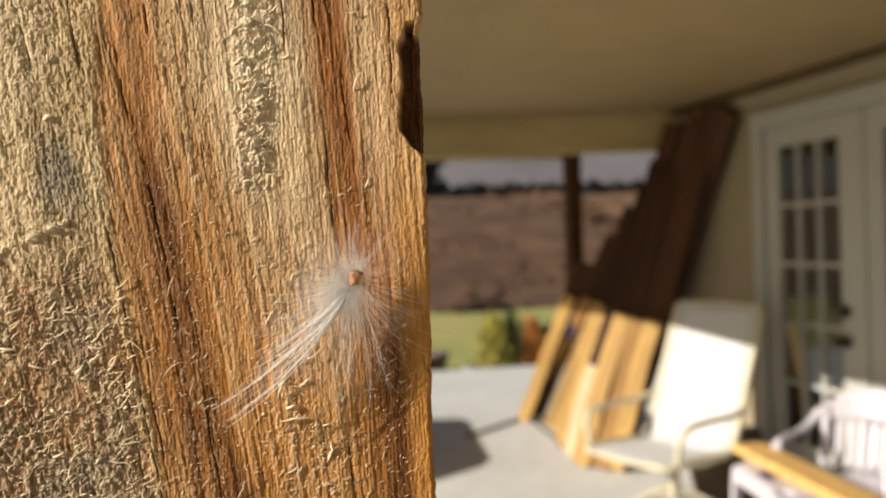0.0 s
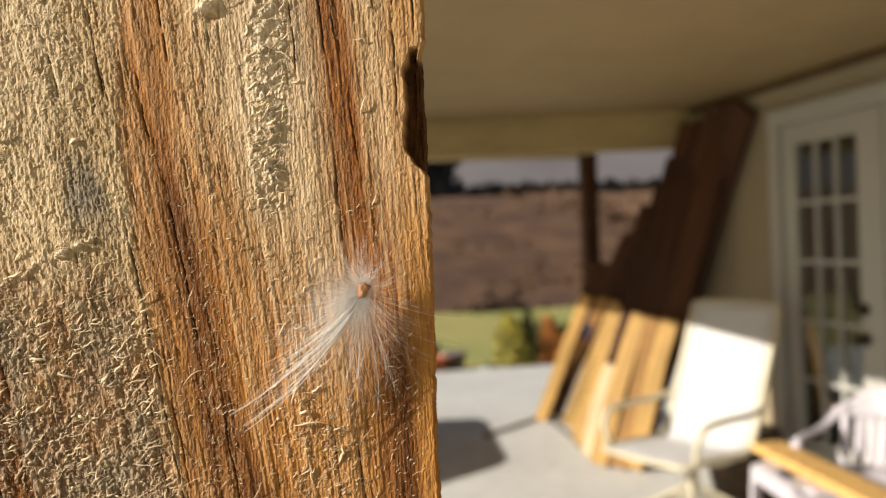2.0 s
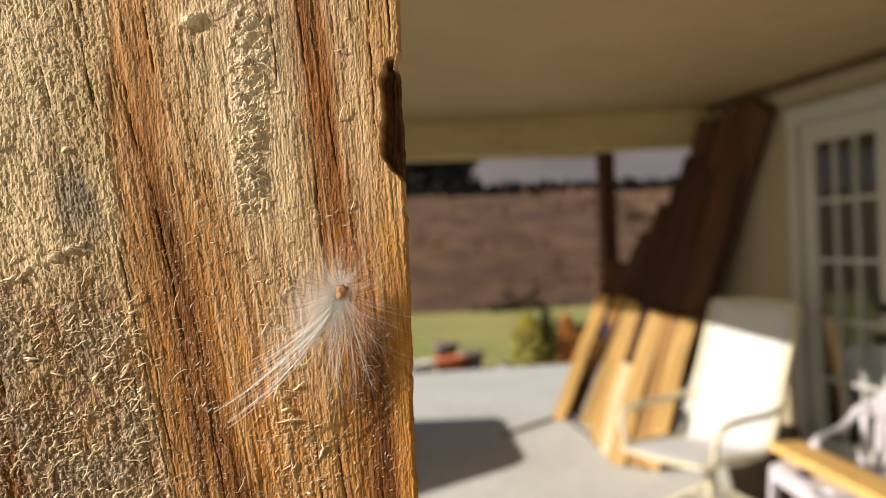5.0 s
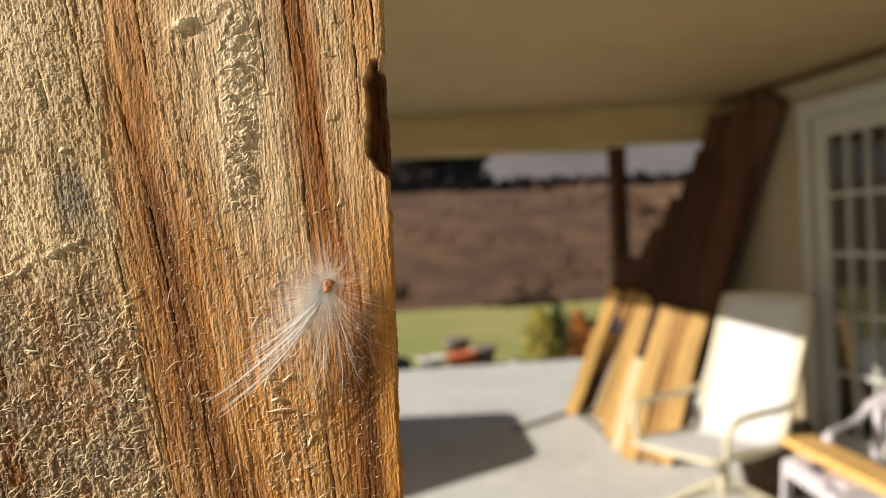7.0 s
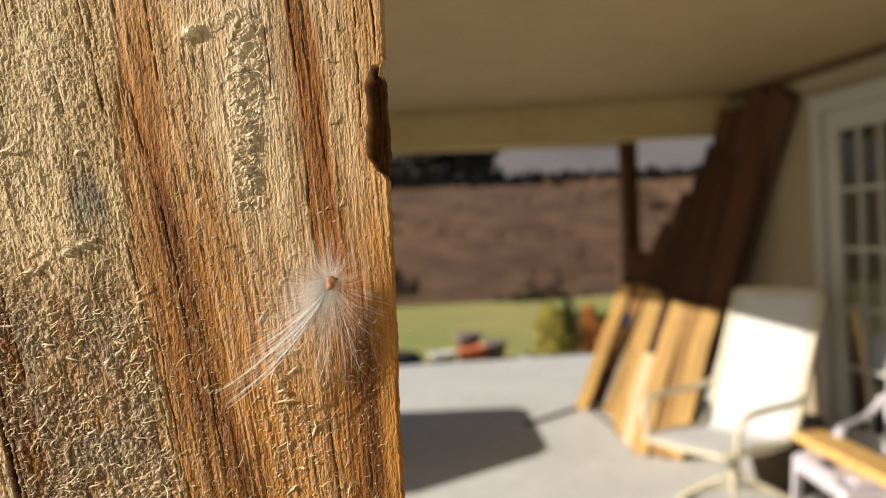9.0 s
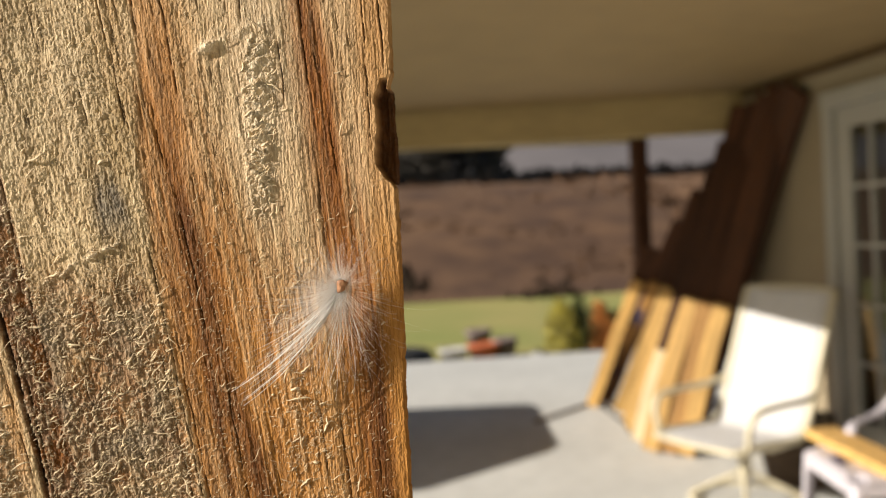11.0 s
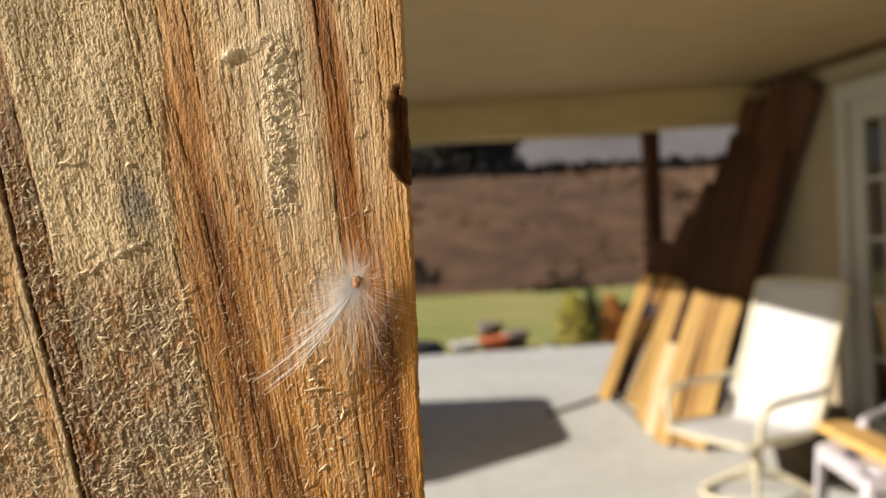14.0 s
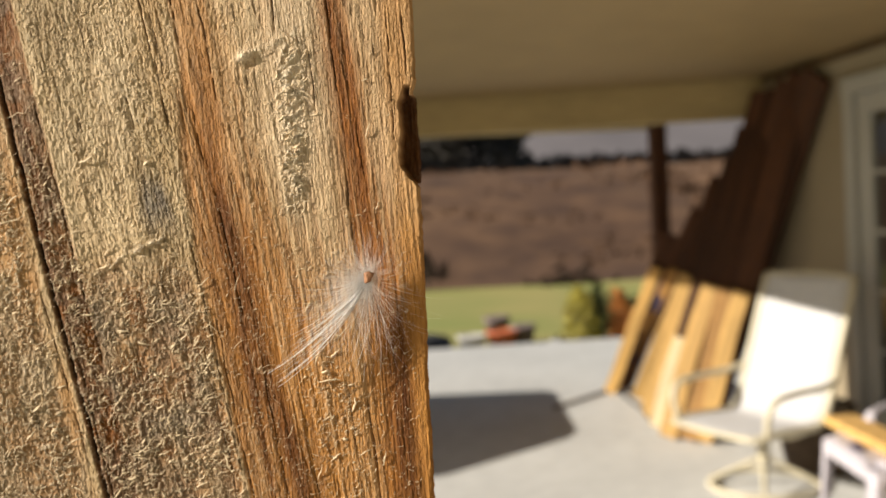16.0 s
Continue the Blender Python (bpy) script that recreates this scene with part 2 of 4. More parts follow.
beam.matrix_world = pose(2.845, 5.94, 0, 0, 0, 180 - 15.6)
tagged(beam, "yellowish painted beam under the porch ceiling", "beam", kind="structure")
tagged(boxes("beam_front", [(-0.16, -2.9, 2.02, -0.02, 8.1, 2.248)], beam_paint, bevel=0.004), "painted front beam along the porch", "beam", kind="structure")
tagged(boxes("beam_end", [(-0.02, 7.96, 2.13, 2.90, 8.1, 2.248)], beam_paint, bevel=0.004), "painted beam at the porch end", "beam", kind="structure")
tagged(boxes("trim", [(WALL - 0.03, -3, 2.205, WALL - 0.002, CORNER, 2.247)], dark_trim, bevel=0.004), "dark brown strip between wall and ceiling", "trim", kind="structure")
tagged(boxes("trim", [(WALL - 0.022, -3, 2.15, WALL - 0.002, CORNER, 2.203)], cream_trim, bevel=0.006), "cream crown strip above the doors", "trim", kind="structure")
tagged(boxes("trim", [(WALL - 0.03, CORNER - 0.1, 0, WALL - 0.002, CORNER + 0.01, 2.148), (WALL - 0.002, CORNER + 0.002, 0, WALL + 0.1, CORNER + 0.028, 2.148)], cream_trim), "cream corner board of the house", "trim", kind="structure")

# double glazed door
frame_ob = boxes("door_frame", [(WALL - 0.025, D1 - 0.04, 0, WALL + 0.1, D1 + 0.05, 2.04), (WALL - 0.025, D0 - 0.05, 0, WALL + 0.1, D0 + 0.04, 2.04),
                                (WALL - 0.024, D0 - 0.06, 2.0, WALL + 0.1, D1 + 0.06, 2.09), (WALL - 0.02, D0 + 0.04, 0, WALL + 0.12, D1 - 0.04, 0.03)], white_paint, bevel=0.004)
tagged(frame_ob, "white painted double door casing with sill", "door frame", kind="structure")


def door_leaf(name, y0, y1, handle_y=None):
    """A glazed door leaf, fifteen panes, between y0 and y1."""
    x0, x1, g0, g1, z0, z1 = WALL + 0.005, WALL + 0.045, y0 + 0.145, y1 - 0.125, 0.32, 1.885
    leaf = thing(name, "white painted glazed door with fifteen panes, closed", "door", kind="structure")
    boxes("stile", [(x0, y0, 0.035, x1, g0, 1.995)], white_paint, leaf, bevel=0.003)
    boxes("stile", [(x0, g1, 0.035, x1, y1, 1.995)], white_paint, leaf, bevel=0.003)
    boxes("rail", [(x0 + 0.001, g0, 0.035, x1 - 0.001, g1, z0)], white_paint, leaf)
    boxes("rail", [(x0 + 0.001, g0, z1, x1 - 0.001, g1, 1.995)], white_paint, leaf)
    for k in (1, 2):
        y = g0 + (g1 - g0) * k / 3
        boxes("glazing_bar", [(x0 + 0.004, y - 0.011, z0, x1 - 0.004, y + 0.011, z1)], white_paint, leaf)
    for k in range(1, 5):
        z = z0 + (z1 - z0) * k / 5
        boxes("glazing_bar", [(x0 + 0.006, g0, z - 0.011, x1 - 0.006, g1, z + 0.011)], white_paint, leaf)
    pw, ph = (g1 - g0) / 3, (z1 - z0) / 5
    for i in range(3):
        for k in range(5):
            p = boxes("pane", [(x0 + 0.018, g0 + pw * i, z0 + ph * k, x0 + 0.022, g0 + pw * (i + 1), z0 + ph * (k + 1))], pane_glass, leaf)
            p.visible_shadow = False
    if handle_y:
        for z, r, out in ((0.89, 0.030, 0.06), (1.035, 0.028, 0.028)):
            bm = bmesh.new()
            rose = bmesh.new()
            tube(rose, [(x0, handle_y, z), (x0 - 0.008, handle_y, z)], r * 1.1, 14)
            tube(bm, [(x0 - 0.008, handle_y, z), (x0 - out * 0.6, handle_y, z)], r * 0.45, 12)
            tube(bm, [(x0 - out * 0.6, handle_y, z), (x0 - out * 0.8, handle_y, z), (x0 - out, handle_y, z)], r * 0.9, 14)
            fitting = part("knob" if out > 0.05 else "deadbolt", bm, brass_dark, leaf, "dark metal door fitting")
            part("rosette", rose, brass_dark, fitting)
    return leaf


door_leaf("door_1", 4.03, 4.835, 4.135)
door_leaf("door_2", 3.165, 3.97)
tagged(boxes("astragal", [(WALL - 0.008, 3.972, 0.035, WALL + 0.04, 4.028, 1.995)], white_paint, bevel=0.004), "white strip between the two door leaves", "trim", kind="structure")
bm = bmesh.new()
for k in range(61):
    y = 3.1 + 1.85 * k / 60
    x = WALL + 0.3 + 0.03 * math.sin(k * 1.9)
    top, low = bm.verts.new((x, y, 2.15)), bm.verts.new((x + 0.005, y, 0.06))
    if k:
        bm.faces.new((low0, low, top, top0))
    top0, low0 = top, low
bmesh.ops.solidify(bm, geom=bm.faces[:], thickness=0.004)
curtain = part("curtain", bm, curtain_cloth, smooth=True)
tagged(curtain, "dull green-grey curtain hanging behind the glazed door", "curtain")

# ---- the near post ----
UPRIGHT = pose(0, 0, EYE, 0, 0, TURN)
FACE = 0.1355
rng = np.random.default_rng(7)
TABLE = rng.random((256, 256))


def lattice(x, y, seed=0):
    """Smooth random values from 0 to 1 over a plane."""
    x, y = x + seed * 17.3, y + seed * 31.7
    i, j = np.floor(x).astype(int), np.floor(y).astype(int)
    fx, fy = x - i, y - j
    fx, fy = fx * fx * fx * (fx * (fx * 6 - 15) + 10), fy * fy * fy * (fy * (fy * 6 - 15) + 10)
    i0, i1, j0, j1 = i % 256, (i + 1) % 256, j % 256, (j + 1) % 256
    return (TABLE[i0, j0] * (1 - fx) + TABLE[i1, j0] * fx) * (1 - fy) + (TABLE[i0, j1] * (1 - fx) + TABLE[i1, j1] * fx) * fy


def layers(x, y, seed=0, octaves=3):
    out, amp, total = 0, 1.0, 0
    for k in range(octaves):
        out = out + amp * lattice(x * 2 ** k, y * 2 ** k, seed + k * 3)
        total += amp
        amp *= 0.55
    return out / total


def bell(x, w):
    return np.exp(-(x / w) ** 2)


def step(x, a, b):
    t = np.clip((x - a) / (b - a), 0, 1)
    return t * t * (3 - 2 * t)


def grain_of(u, v):
    """The grain line, by its place at mid height, through a place on the face; millimetres."""
    g = u.copy()
    for _ in range(7):
        slope = np.interp(g, [-100, -77, -40, -15, -2], [0.215, 0.21, 0.165, 0.085, 0.03])
        g = u + slope * v + 0.5 * (layers(u / 14, v / 30, 2, 2) - 0.5)
    return g


# grain line, lowest and highest place, width and depth of the long drying cracks
CRACKS = ((-76.4, -70, 48, 0.50, 1.9), (-75.0, -60, -12, 0.2, 0.9), (-70.3, -20, 34, 0.16, 0.6), (-78.6, -40, -4, 0.16, 0.7), (-46.0, 36, 56, 0.14, 0.8), (-45.6, 25, 34, 0.18, 0.9),
          (-40.3, 41, 56, 0.14, 0.8), (-35.8, 30, 56, 0.15, 0.9), (-40.5, 18, 30, 0.16, 0.9), (-39.5, -12, 15, 0.15, 0.9), (-46.5, -60, 8, 0.15, 0.9), (-45.0, -60, -10, 0.12, 0.7),
          (-48.6, -60, -14, 0.10, 0.5), (-23.4, 42, 52, 0.20, 0.9), (-18.5, 27, 41, 0.12, 0.7), (-14.3, 30, 52, 0.13, 0.8), (-13.0, 33, 42, 0.12, 0.8), (-15.0, 2, 16, 0.12, 0.7),
          (-11.8, 14, 26, 0.10, 0.6), (-5.2, 20, 46, 0.12, 0.7), (-2.6, 31, 46, 0.15, 0.8), (-52.5, 24, 34, 0.12, 0.6), (-58.0, 38, 50, 0.10, 0.5), (-16.5, -44, -26, 0.11, 0.6),
          (-20.5, -40, -24, 0.10, 0.5), (-30.5, -50, -30, 0.10, 0.6), (-37.5, -48, -20, 0.12, 0.7), (-9.4, -44, -30, 0.1, 0.5), (-31.5, 10, 30, 0.09, 0.4))


def zones(u, v):
    """Relief and stains of the sawn face at places in millimetres."""
    g = grain_of(u, v)
    low = step(-v, -12, 22)
    wx, wy = layers(u / 0.9, v / 0.9, 35, 3) - 0.5, layers(u / 0.9, v / 0.9, 37, 3) - 0.5
    # the broad heartwood band, its darkest line, and the second streak beside the edge
    first = np.interp(v, [-45, -35, -24, -1, 15, 45], [-34.0, -34.9, -37.3, -38.3, -39.2, -38.1])
    left = np.interp(v, [-45, 0, 20, 40, 55], [-46.2, -46.2, -44.6, -41.4, -40.4]) + 1.2 * (layers(u / 3, v / 14, 13, 2) - 0.5)
    right = np.interp(v, [-45, -25, 0, 30, 50], [-27, -28.2, -29.3, -31.2, -33.6]) + 3.0 * (layers(g / 2, v / 22, 14, 2) - 0.5)
    band = step(g - left, -0.6, 1.4) * step(right - g, -3.4, 3.0)
    second = np.interp(v, [-45, -20, -10, 4, 13, 45], [-9.4, -9.1, -9.7, -12, -12.4, -13.4])
    wide = np.interp(v, [-45, -15, 5, 15, 45], [4.2, 3.9, 2.9, 2.8, 2.0])
    beside = bell(g - second, wide * (0.8 + 0.7 * layers(g / 1.2, v / 20, 9, 2)))
    dark_band = step(g, -77.4, -76.6) * step(-g, 69.4, 70.6)
    far_left = step(-g, 76.5, 79)
    patch = step(-g, 46.0, 47.6) * step(g, -77, -75) * step(-v, -5, 8)
    grainy = layers(g / 0.8, v / 24, 11, 3)
    streak = (0.40 + 0.32 * low) * band + 0.55 * bell(g - first, 3.4) * step(-v, -50, 0) + (0.62 + 0.33 * low) * beside + 0.75 * dark_band + 0.28 * bell(g + 22, 1.6) * step(-v, 10, 30)
    streak = streak + 0.26 * step(g, -33, -28) * step(-v, -16, 16) + 0.20 * step(g, -34, -26) + 0.12 * step(g, -47, -44)
    streak = streak * (0.35 + 1.15 * grainy) + 0.22 * (layers(g / 2.6, v / 60, 5, 2) - 0.45) + 0.45 * far_left * layers(u / 5, v / 12, 16, 2)
    streak = streak + (0.30 + 0.45 * step(layers(u / 4.5, v / 8, 17, 2), 0.36, 0.62)) * patch
    gold = 0.08 + 0.20 * step(g, -34, -28) * step(-v, -12, 14) + (0.28 + 0.24 * low) * band * (0.5 + grainy) + 0.42 * bell(g + 22, 9) * step(-v, 4, 26) + 0.85 * step(g, -8.0, -4.8) * (0.55 + 0.45 * low) + 0.12 * bell(g + 46, 5) * step(v, 20, 40)
    gold = gold + 0.5 * far_left * step(layers(u / 6, v / 16, 15, 2), 0.35, 0.6) + 0.3 * patch * layers(u / 3, v / 5, 19, 2)
    grey = 1.05 * np.exp(-((u + 53.4 + 0.16 * (v - 10)) / (3.5 - 0.1 * np.clip(v - 8, -5, 14))) ** 4 - ((v - 11.5) / 5.6) ** 2) + 0.14 * bell(g + 23, 3) * step(v, -8, 25)
    grey = grey * (0.55 + 0.9 * layers(g / 0.5, v / 4, 21, 2))
    grey = grey + 0.95 * step(-g, 47, 50) * step(g, -71, -69) * step(-v, -6, 10) * layers(u / 7, v / 7, 25, 2) + 0.4 * dark_band * step(layers(u / 3, v / 4, 26, 2), 0.3, 0.6) + 0.35 * step(-g, 79, 82) * step(-v, -4, 14)
    grey = grey + 0.28 * step(-g, 46, 50) * step(g, -71, -67) * step(v, 4, 30) * layers(u / 6, v / 12, 23, 2)
    rough = 0.95 * patch + 0.9 * bell(u + 26.6, 2.2) * step(v, 6, 12) * step(-v, -42, -36)
    rough = rough + 0.22 * step(-g, 47, 52) * step(v, 0, 10) + 0.42 * bell(g + 24, 6) * step(-v, -12, 20) + 0.85 * step(-g, 79, 82) + 0.6 * dark_band * step(-v, -30, 0) + 0.22 * bell(g + 40, 4) * low
    rough = np.clip(rough * (0.3 + 1.15 * layers(u / 4, v / 5, 31, 2)), 0, 1)
    heart = 1.05 * bell(g - first, 3.0) * step(-v, -28, 2) + 0.5 * bell(g - first, 1.8) * step(-v, -50, -24) + 0.8 * bell(g + 40.6, 1.4) * step(-v, 2, 24) + 0.5 * bell(g + 43.8, 0.9) * step(-v, -20, 10)
    heart = heart + 0.95 * bell(g - second, 0.85 * wide) * step(-v, 2, 18) + 0.55 * bell(g - second, 2.2) * step(v, -4, 8) + 0.85 * dark_band + 0.4 * bell(g + 29.5, 1.2) * step(-v, 10, 30)
    heart = np.clip(heart * (0.35 + 1.1 * layers(g / 0.7, v / 20, 27, 3)), 0, 1)
    # relief, in millimetres towards the camera
    tint = np.clip(streak + 0.6 * gold, 0, 1)
    calm = (1 - 0.72 * tint) * (1 - 0.5 * step(g, -33, -27))
    fibre = layers((g + 1.1 * wx) / 0.30, (v + 1.6 * wy) / 0.72, 41, 2) - 0.5
    h = 0.34 * calm * fibre + 0.16 * calm * (layers((g + 0.7 * wx) / 0.7, (v + wy) / 1.7, 43, 2) - 0.5) + 0.13 * (layers(g / 0.30, v / 8, 44, 2) - 0.5) + 0.26 * (layers(g / 1.9, v / 26, 45, 2) - 0.5) + 0.5 * (layers(u / 11, v / 40, 47, 2) - 0.5)
    line = 1 - np.abs(2 * layers((g + 0.2 * wx) / 0.45, v / 3.4, 51, 2) - 1)
    h = h - 0.12 * step(line, 0.90, 0.985) * (0.35 + 0.65 * calm)
    lump = layers((g + 1.0 * wx) / 0.50, (v - 0.5 * u + 1.6 * wy) / 0.60, 61, 3)
    h = h + rough * (0.40 * (lump - 0.5) + 0.20 * step(lump, 0.62, 0.69))
    torn = bell(u + 26.6 - 0.03 * v, 2.0 + 0.5 * (layers(v / 5, v * 0, 69, 2) - 0.5)) * step(v, 5, 11) * step(-v, -43, -37)
    rip = layers((u + 1.8 * wx) / 1.2, (v - 0.5 * u + 2.0 * wy) / 0.75, 71, 3)
    h = h + torn * step(rip, 0.55, 0.66) * (0.38 + 0.8 * (rip - 0.5))
    h = h - 0.35 * np.clip(streak, 0, 1)
    # raised torn ridge and the curled knob of fibres
    t = np.clip((u + 67) / 14.6, 0, 1)
    d = v - (-2.1 + 7.0 * t + 1.6 * (layers(u / 2.4, v * 0, 81, 3) - 0.5))
    ends = step(u, -68, -63) * step(-u, 51, 53.5) * (0.25 + 0.75 * step(layers(u / 2.1, v * 0, 82, 2), 0.36, 0.56))
    tooth = 0.15 + 1.3 * step(layers(u / 0.5, v / 0.8, 83, 2), 0.35, 0.65)
    ridge = ends * step(d, -0.35, 0.05) * bell(np.maximum(d, 0), 0.5) * tooth
    h = h + 0.6 * ridge - 0.15 * ends * bell(d + 0.8, 0.5)
    curl = layers((u + wx) / 0.55, (v + wy) / 0.5, 85, 3)
    knob = np.exp(-((u + 34.6) / 1.5) ** 2 - ((v - 38.6 - 0.25 * (u + 35)) / 1.0) ** 2)
    tail = bell(v - 39.2 - 0.38 * (u + 33), 0.7) * step(u, -34, -32) * step(-u, 21, 25)
    h = h + (1.0 * knob + 0.15 * tail) * (0.5 + 0.8 * curl) - 0.4 * np.exp(-((u + 33.4) / 1.2) ** 2 - ((v - 37.0) / 0.7) ** 2)
    crack = 0 * u
    for c, v0, v1, w, deep in CRACKS:
        wob = g - c - 0.6 * (layers(v / 5, v * 0 + c, 91, 2) - 0.5) - 0.2 * (layers(v / 0.7, v * 0 + c, 93, 2) - 0.5)
        run = step(v, v0, v0 + 3) * step(-v, -v1, -v1 + 3) * (0.15 + 1.1 * step(layers(v / 2.4, v * 0 + c, 95, 2), 0.3, 0.5))
        k = bell(wob, w * 0.62) * run
        h, crack = h - 0.8 * deep * k, np.maximum(crack, np.clip(k * 1.1, 0, 1))
    # many short checks along the grain
    cell = layers((g + 0.2 * wx) / 0.36, v / 4.5, 101, 2)
    k = step(cell, 0.76, 0.83) * step(layers(g / 3, v / 14, 103, 2), 0.4, 0.6)
    k = k * (0.3 + 0.7 * calm)
    h, crack = h - 0.28 * k, np.maximum(crack, 0.6 * k)
    fuzz = np.clip(rough * step(lump, 0.58, 0.7) * (0.75 - 0.25 * patch) + 1.0 * ridge + torn * (0.35 + 0.6 * step(rip, 0.52, 0.65)) + 0.3 * bell(u + 24, 7) * step(v, 8, 28) * (1 - beside) + 1.0 * knob + 0.5 * tail * step(curl, 0.36, 0.62) + (0.2 + 0.5 * bell(u + 25, 7) * step(v, 12, 34)) * calm * step(fibre, 0.0, 0.2), 0, 1)
    rough = np.clip(rough + 0.8 * torn + 0.9 * ends * bell(d - 0.3, 1.0) + knob + 0.8 * tail, 0, 1)
    return h, np.clip(streak, 0, 1), np.clip(gold, 0, 1), np.clip(grey, 0, 1), rough, np.clip(fuzz, 0, 1), crack, heart * (1 - np.clip(fuzz, 0, 1))


def edge_of(v):
    """The worn right edge of the face."""
    e = -2.0 - 0.25 * step(-v, 5, 20) + 0.42 * (layers(v / 1.3, v * 0, 111, 3) - 0.5) + 0.35 * (layers(v / 9, v * 0, 113, 2) - 0.5)
    return e - 0.5 * step(v, 12, 13) * step(-v, -32, -30)


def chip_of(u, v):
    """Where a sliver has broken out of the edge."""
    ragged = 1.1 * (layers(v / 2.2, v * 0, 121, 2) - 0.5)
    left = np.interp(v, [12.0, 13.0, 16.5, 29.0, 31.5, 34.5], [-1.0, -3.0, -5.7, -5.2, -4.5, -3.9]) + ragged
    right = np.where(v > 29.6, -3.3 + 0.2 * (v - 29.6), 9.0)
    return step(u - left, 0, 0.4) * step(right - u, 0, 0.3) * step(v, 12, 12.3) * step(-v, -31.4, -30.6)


HALF, COLS, ROWS_N, SIDE, WIDE = 57.0, 740, 800, 14, 38.0
v_line = np.linspace(-HALF, HALF, ROWS_N)
V = np.repeat(v_line[:, None], COLS, 1)
EDGE = edge_of(V)
S = np.linspace(0, 1, COLS)[None, :] ** 0.9
U = -97.0 + (EDGE + 97.0) * S
H, streak_v, gold_v, grey_v, rough_v, fuzz_v, crack_v, heart_v = zones(U, V)
# The chip's shade goes into its colour: full brown streak and heartwood there.
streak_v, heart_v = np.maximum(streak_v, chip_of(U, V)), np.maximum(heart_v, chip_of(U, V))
near_edge = step(U - EDGE, -0.7, 0.0)
H = H - 0.9 * near_edge ** 2
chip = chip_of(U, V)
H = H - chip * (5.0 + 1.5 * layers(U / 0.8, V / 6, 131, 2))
front = np.stack([U / 1000, FACE - H / 1000, V / 1000], -1)
# the side face runs back from the edge, the left rim runs back too
depth = np.linspace(0, 1, SIDE + 1)[1:] ** 1.6 * WIDE
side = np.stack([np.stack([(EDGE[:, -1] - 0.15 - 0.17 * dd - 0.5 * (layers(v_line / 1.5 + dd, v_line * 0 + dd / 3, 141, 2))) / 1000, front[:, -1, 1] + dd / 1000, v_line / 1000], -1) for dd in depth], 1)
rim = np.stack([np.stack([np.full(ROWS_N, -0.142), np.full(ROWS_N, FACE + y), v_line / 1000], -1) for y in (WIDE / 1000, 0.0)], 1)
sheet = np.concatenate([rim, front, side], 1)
nr, nc = sheet.shape[:2]
idx = np.arange(nr * nc).reshape(nr, nc)
quads = np.stack([idx[:-1, :-1], idx[:-1, 1:], idx[1:, 1:], idx[1:, :-1]], -1).reshape(-1, 4)
verts = sheet.reshape(-1, 3)
# plain lengths of the post below and above
def block(z0, z1):
    x0, x1, x2, y0, y1 = -0.142, -0.0026, -0.009, FACE + 0.0003, FACE + WIDE / 1000
    return [(x0, y0, z0), (x1, y0, z0), (x2, y1, z0), (x0, y1, z0), (x0, y0, z1), (x1, y0, z1), (x2, y1, z1), (x0, y1, z1)]
BLOCK = np.array([(0, 3, 2, 1), (4, 5, 6, 7), (0, 1, 5, 4), (1, 2, 6, 5), (2, 3, 7, 6), (3, 0, 4, 7)])
base = len(verts)
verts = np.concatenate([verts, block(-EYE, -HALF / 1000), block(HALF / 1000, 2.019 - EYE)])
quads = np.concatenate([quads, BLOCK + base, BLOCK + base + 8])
me = bpy.data.meshes.new("porch_post")
me.from_pydata(verts.tolist(), [], quads.tolist())
# crack also darkens the chip, for the shade inside the recess.
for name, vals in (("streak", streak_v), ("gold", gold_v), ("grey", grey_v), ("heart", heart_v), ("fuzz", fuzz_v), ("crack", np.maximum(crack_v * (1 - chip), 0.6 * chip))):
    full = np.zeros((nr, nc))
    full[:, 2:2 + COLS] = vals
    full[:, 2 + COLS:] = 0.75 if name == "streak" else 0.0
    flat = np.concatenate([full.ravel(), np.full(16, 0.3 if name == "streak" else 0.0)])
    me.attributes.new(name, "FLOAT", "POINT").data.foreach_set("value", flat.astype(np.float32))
me.materials.append(old_wood)
me.shade_smooth()
post = new("porch_post", me)
post.matrix_world = UPRIGHT
tagged(post, "weathered rough-sawn wooden porch post with cracks and torn fibres", "post")

# loose fibres lifted from the sawn face
def strands(name, lines, radii, mat, parent, label="", sides=3):
    """Fine tapered strands along polylines of equal length, as one mesh."""
    lines = np.asarray(lines)
    n_s, n_p = lines.shape[:2]
    way = np.gradient(lines, axis=1)
    way /= np.linalg.norm(way, axis=2, keepdims=True) + 1e-12
    up = np.cross(way, np.array([0.31, 0.85, 0.42]))
    up /= np.linalg.norm(up, axis=2, keepdims=True) + 1e-12
    other = np.cross(way, up)
    rings = []
    for k in range(sides):
        a = k * math.tau / sides
        rings.append(lines + (up * math.cos(a) + other * math.sin(a)) * radii[..., None])
    pts = np.stack(rings, 2).reshape(-1, 3)
    i = np.arange(n_s * n_p * sides).reshape(n_s, n_p, sides)
    j = np.roll(i, -1, 2)
    f = np.stack([i[:, :-1], j[:, :-1], j[:, 1:], i[:, 1:]], -1).reshape(-1, 4)
    m = bpy.data.meshes.new(name)
    m.from_pydata(pts.tolist(), [], f.tolist())
    m.materials.append(mat)
    m.shade_smooth()
    ob = new(name, m)
    ob.parent = parent
    return tagged(ob, label, kind="stuff")


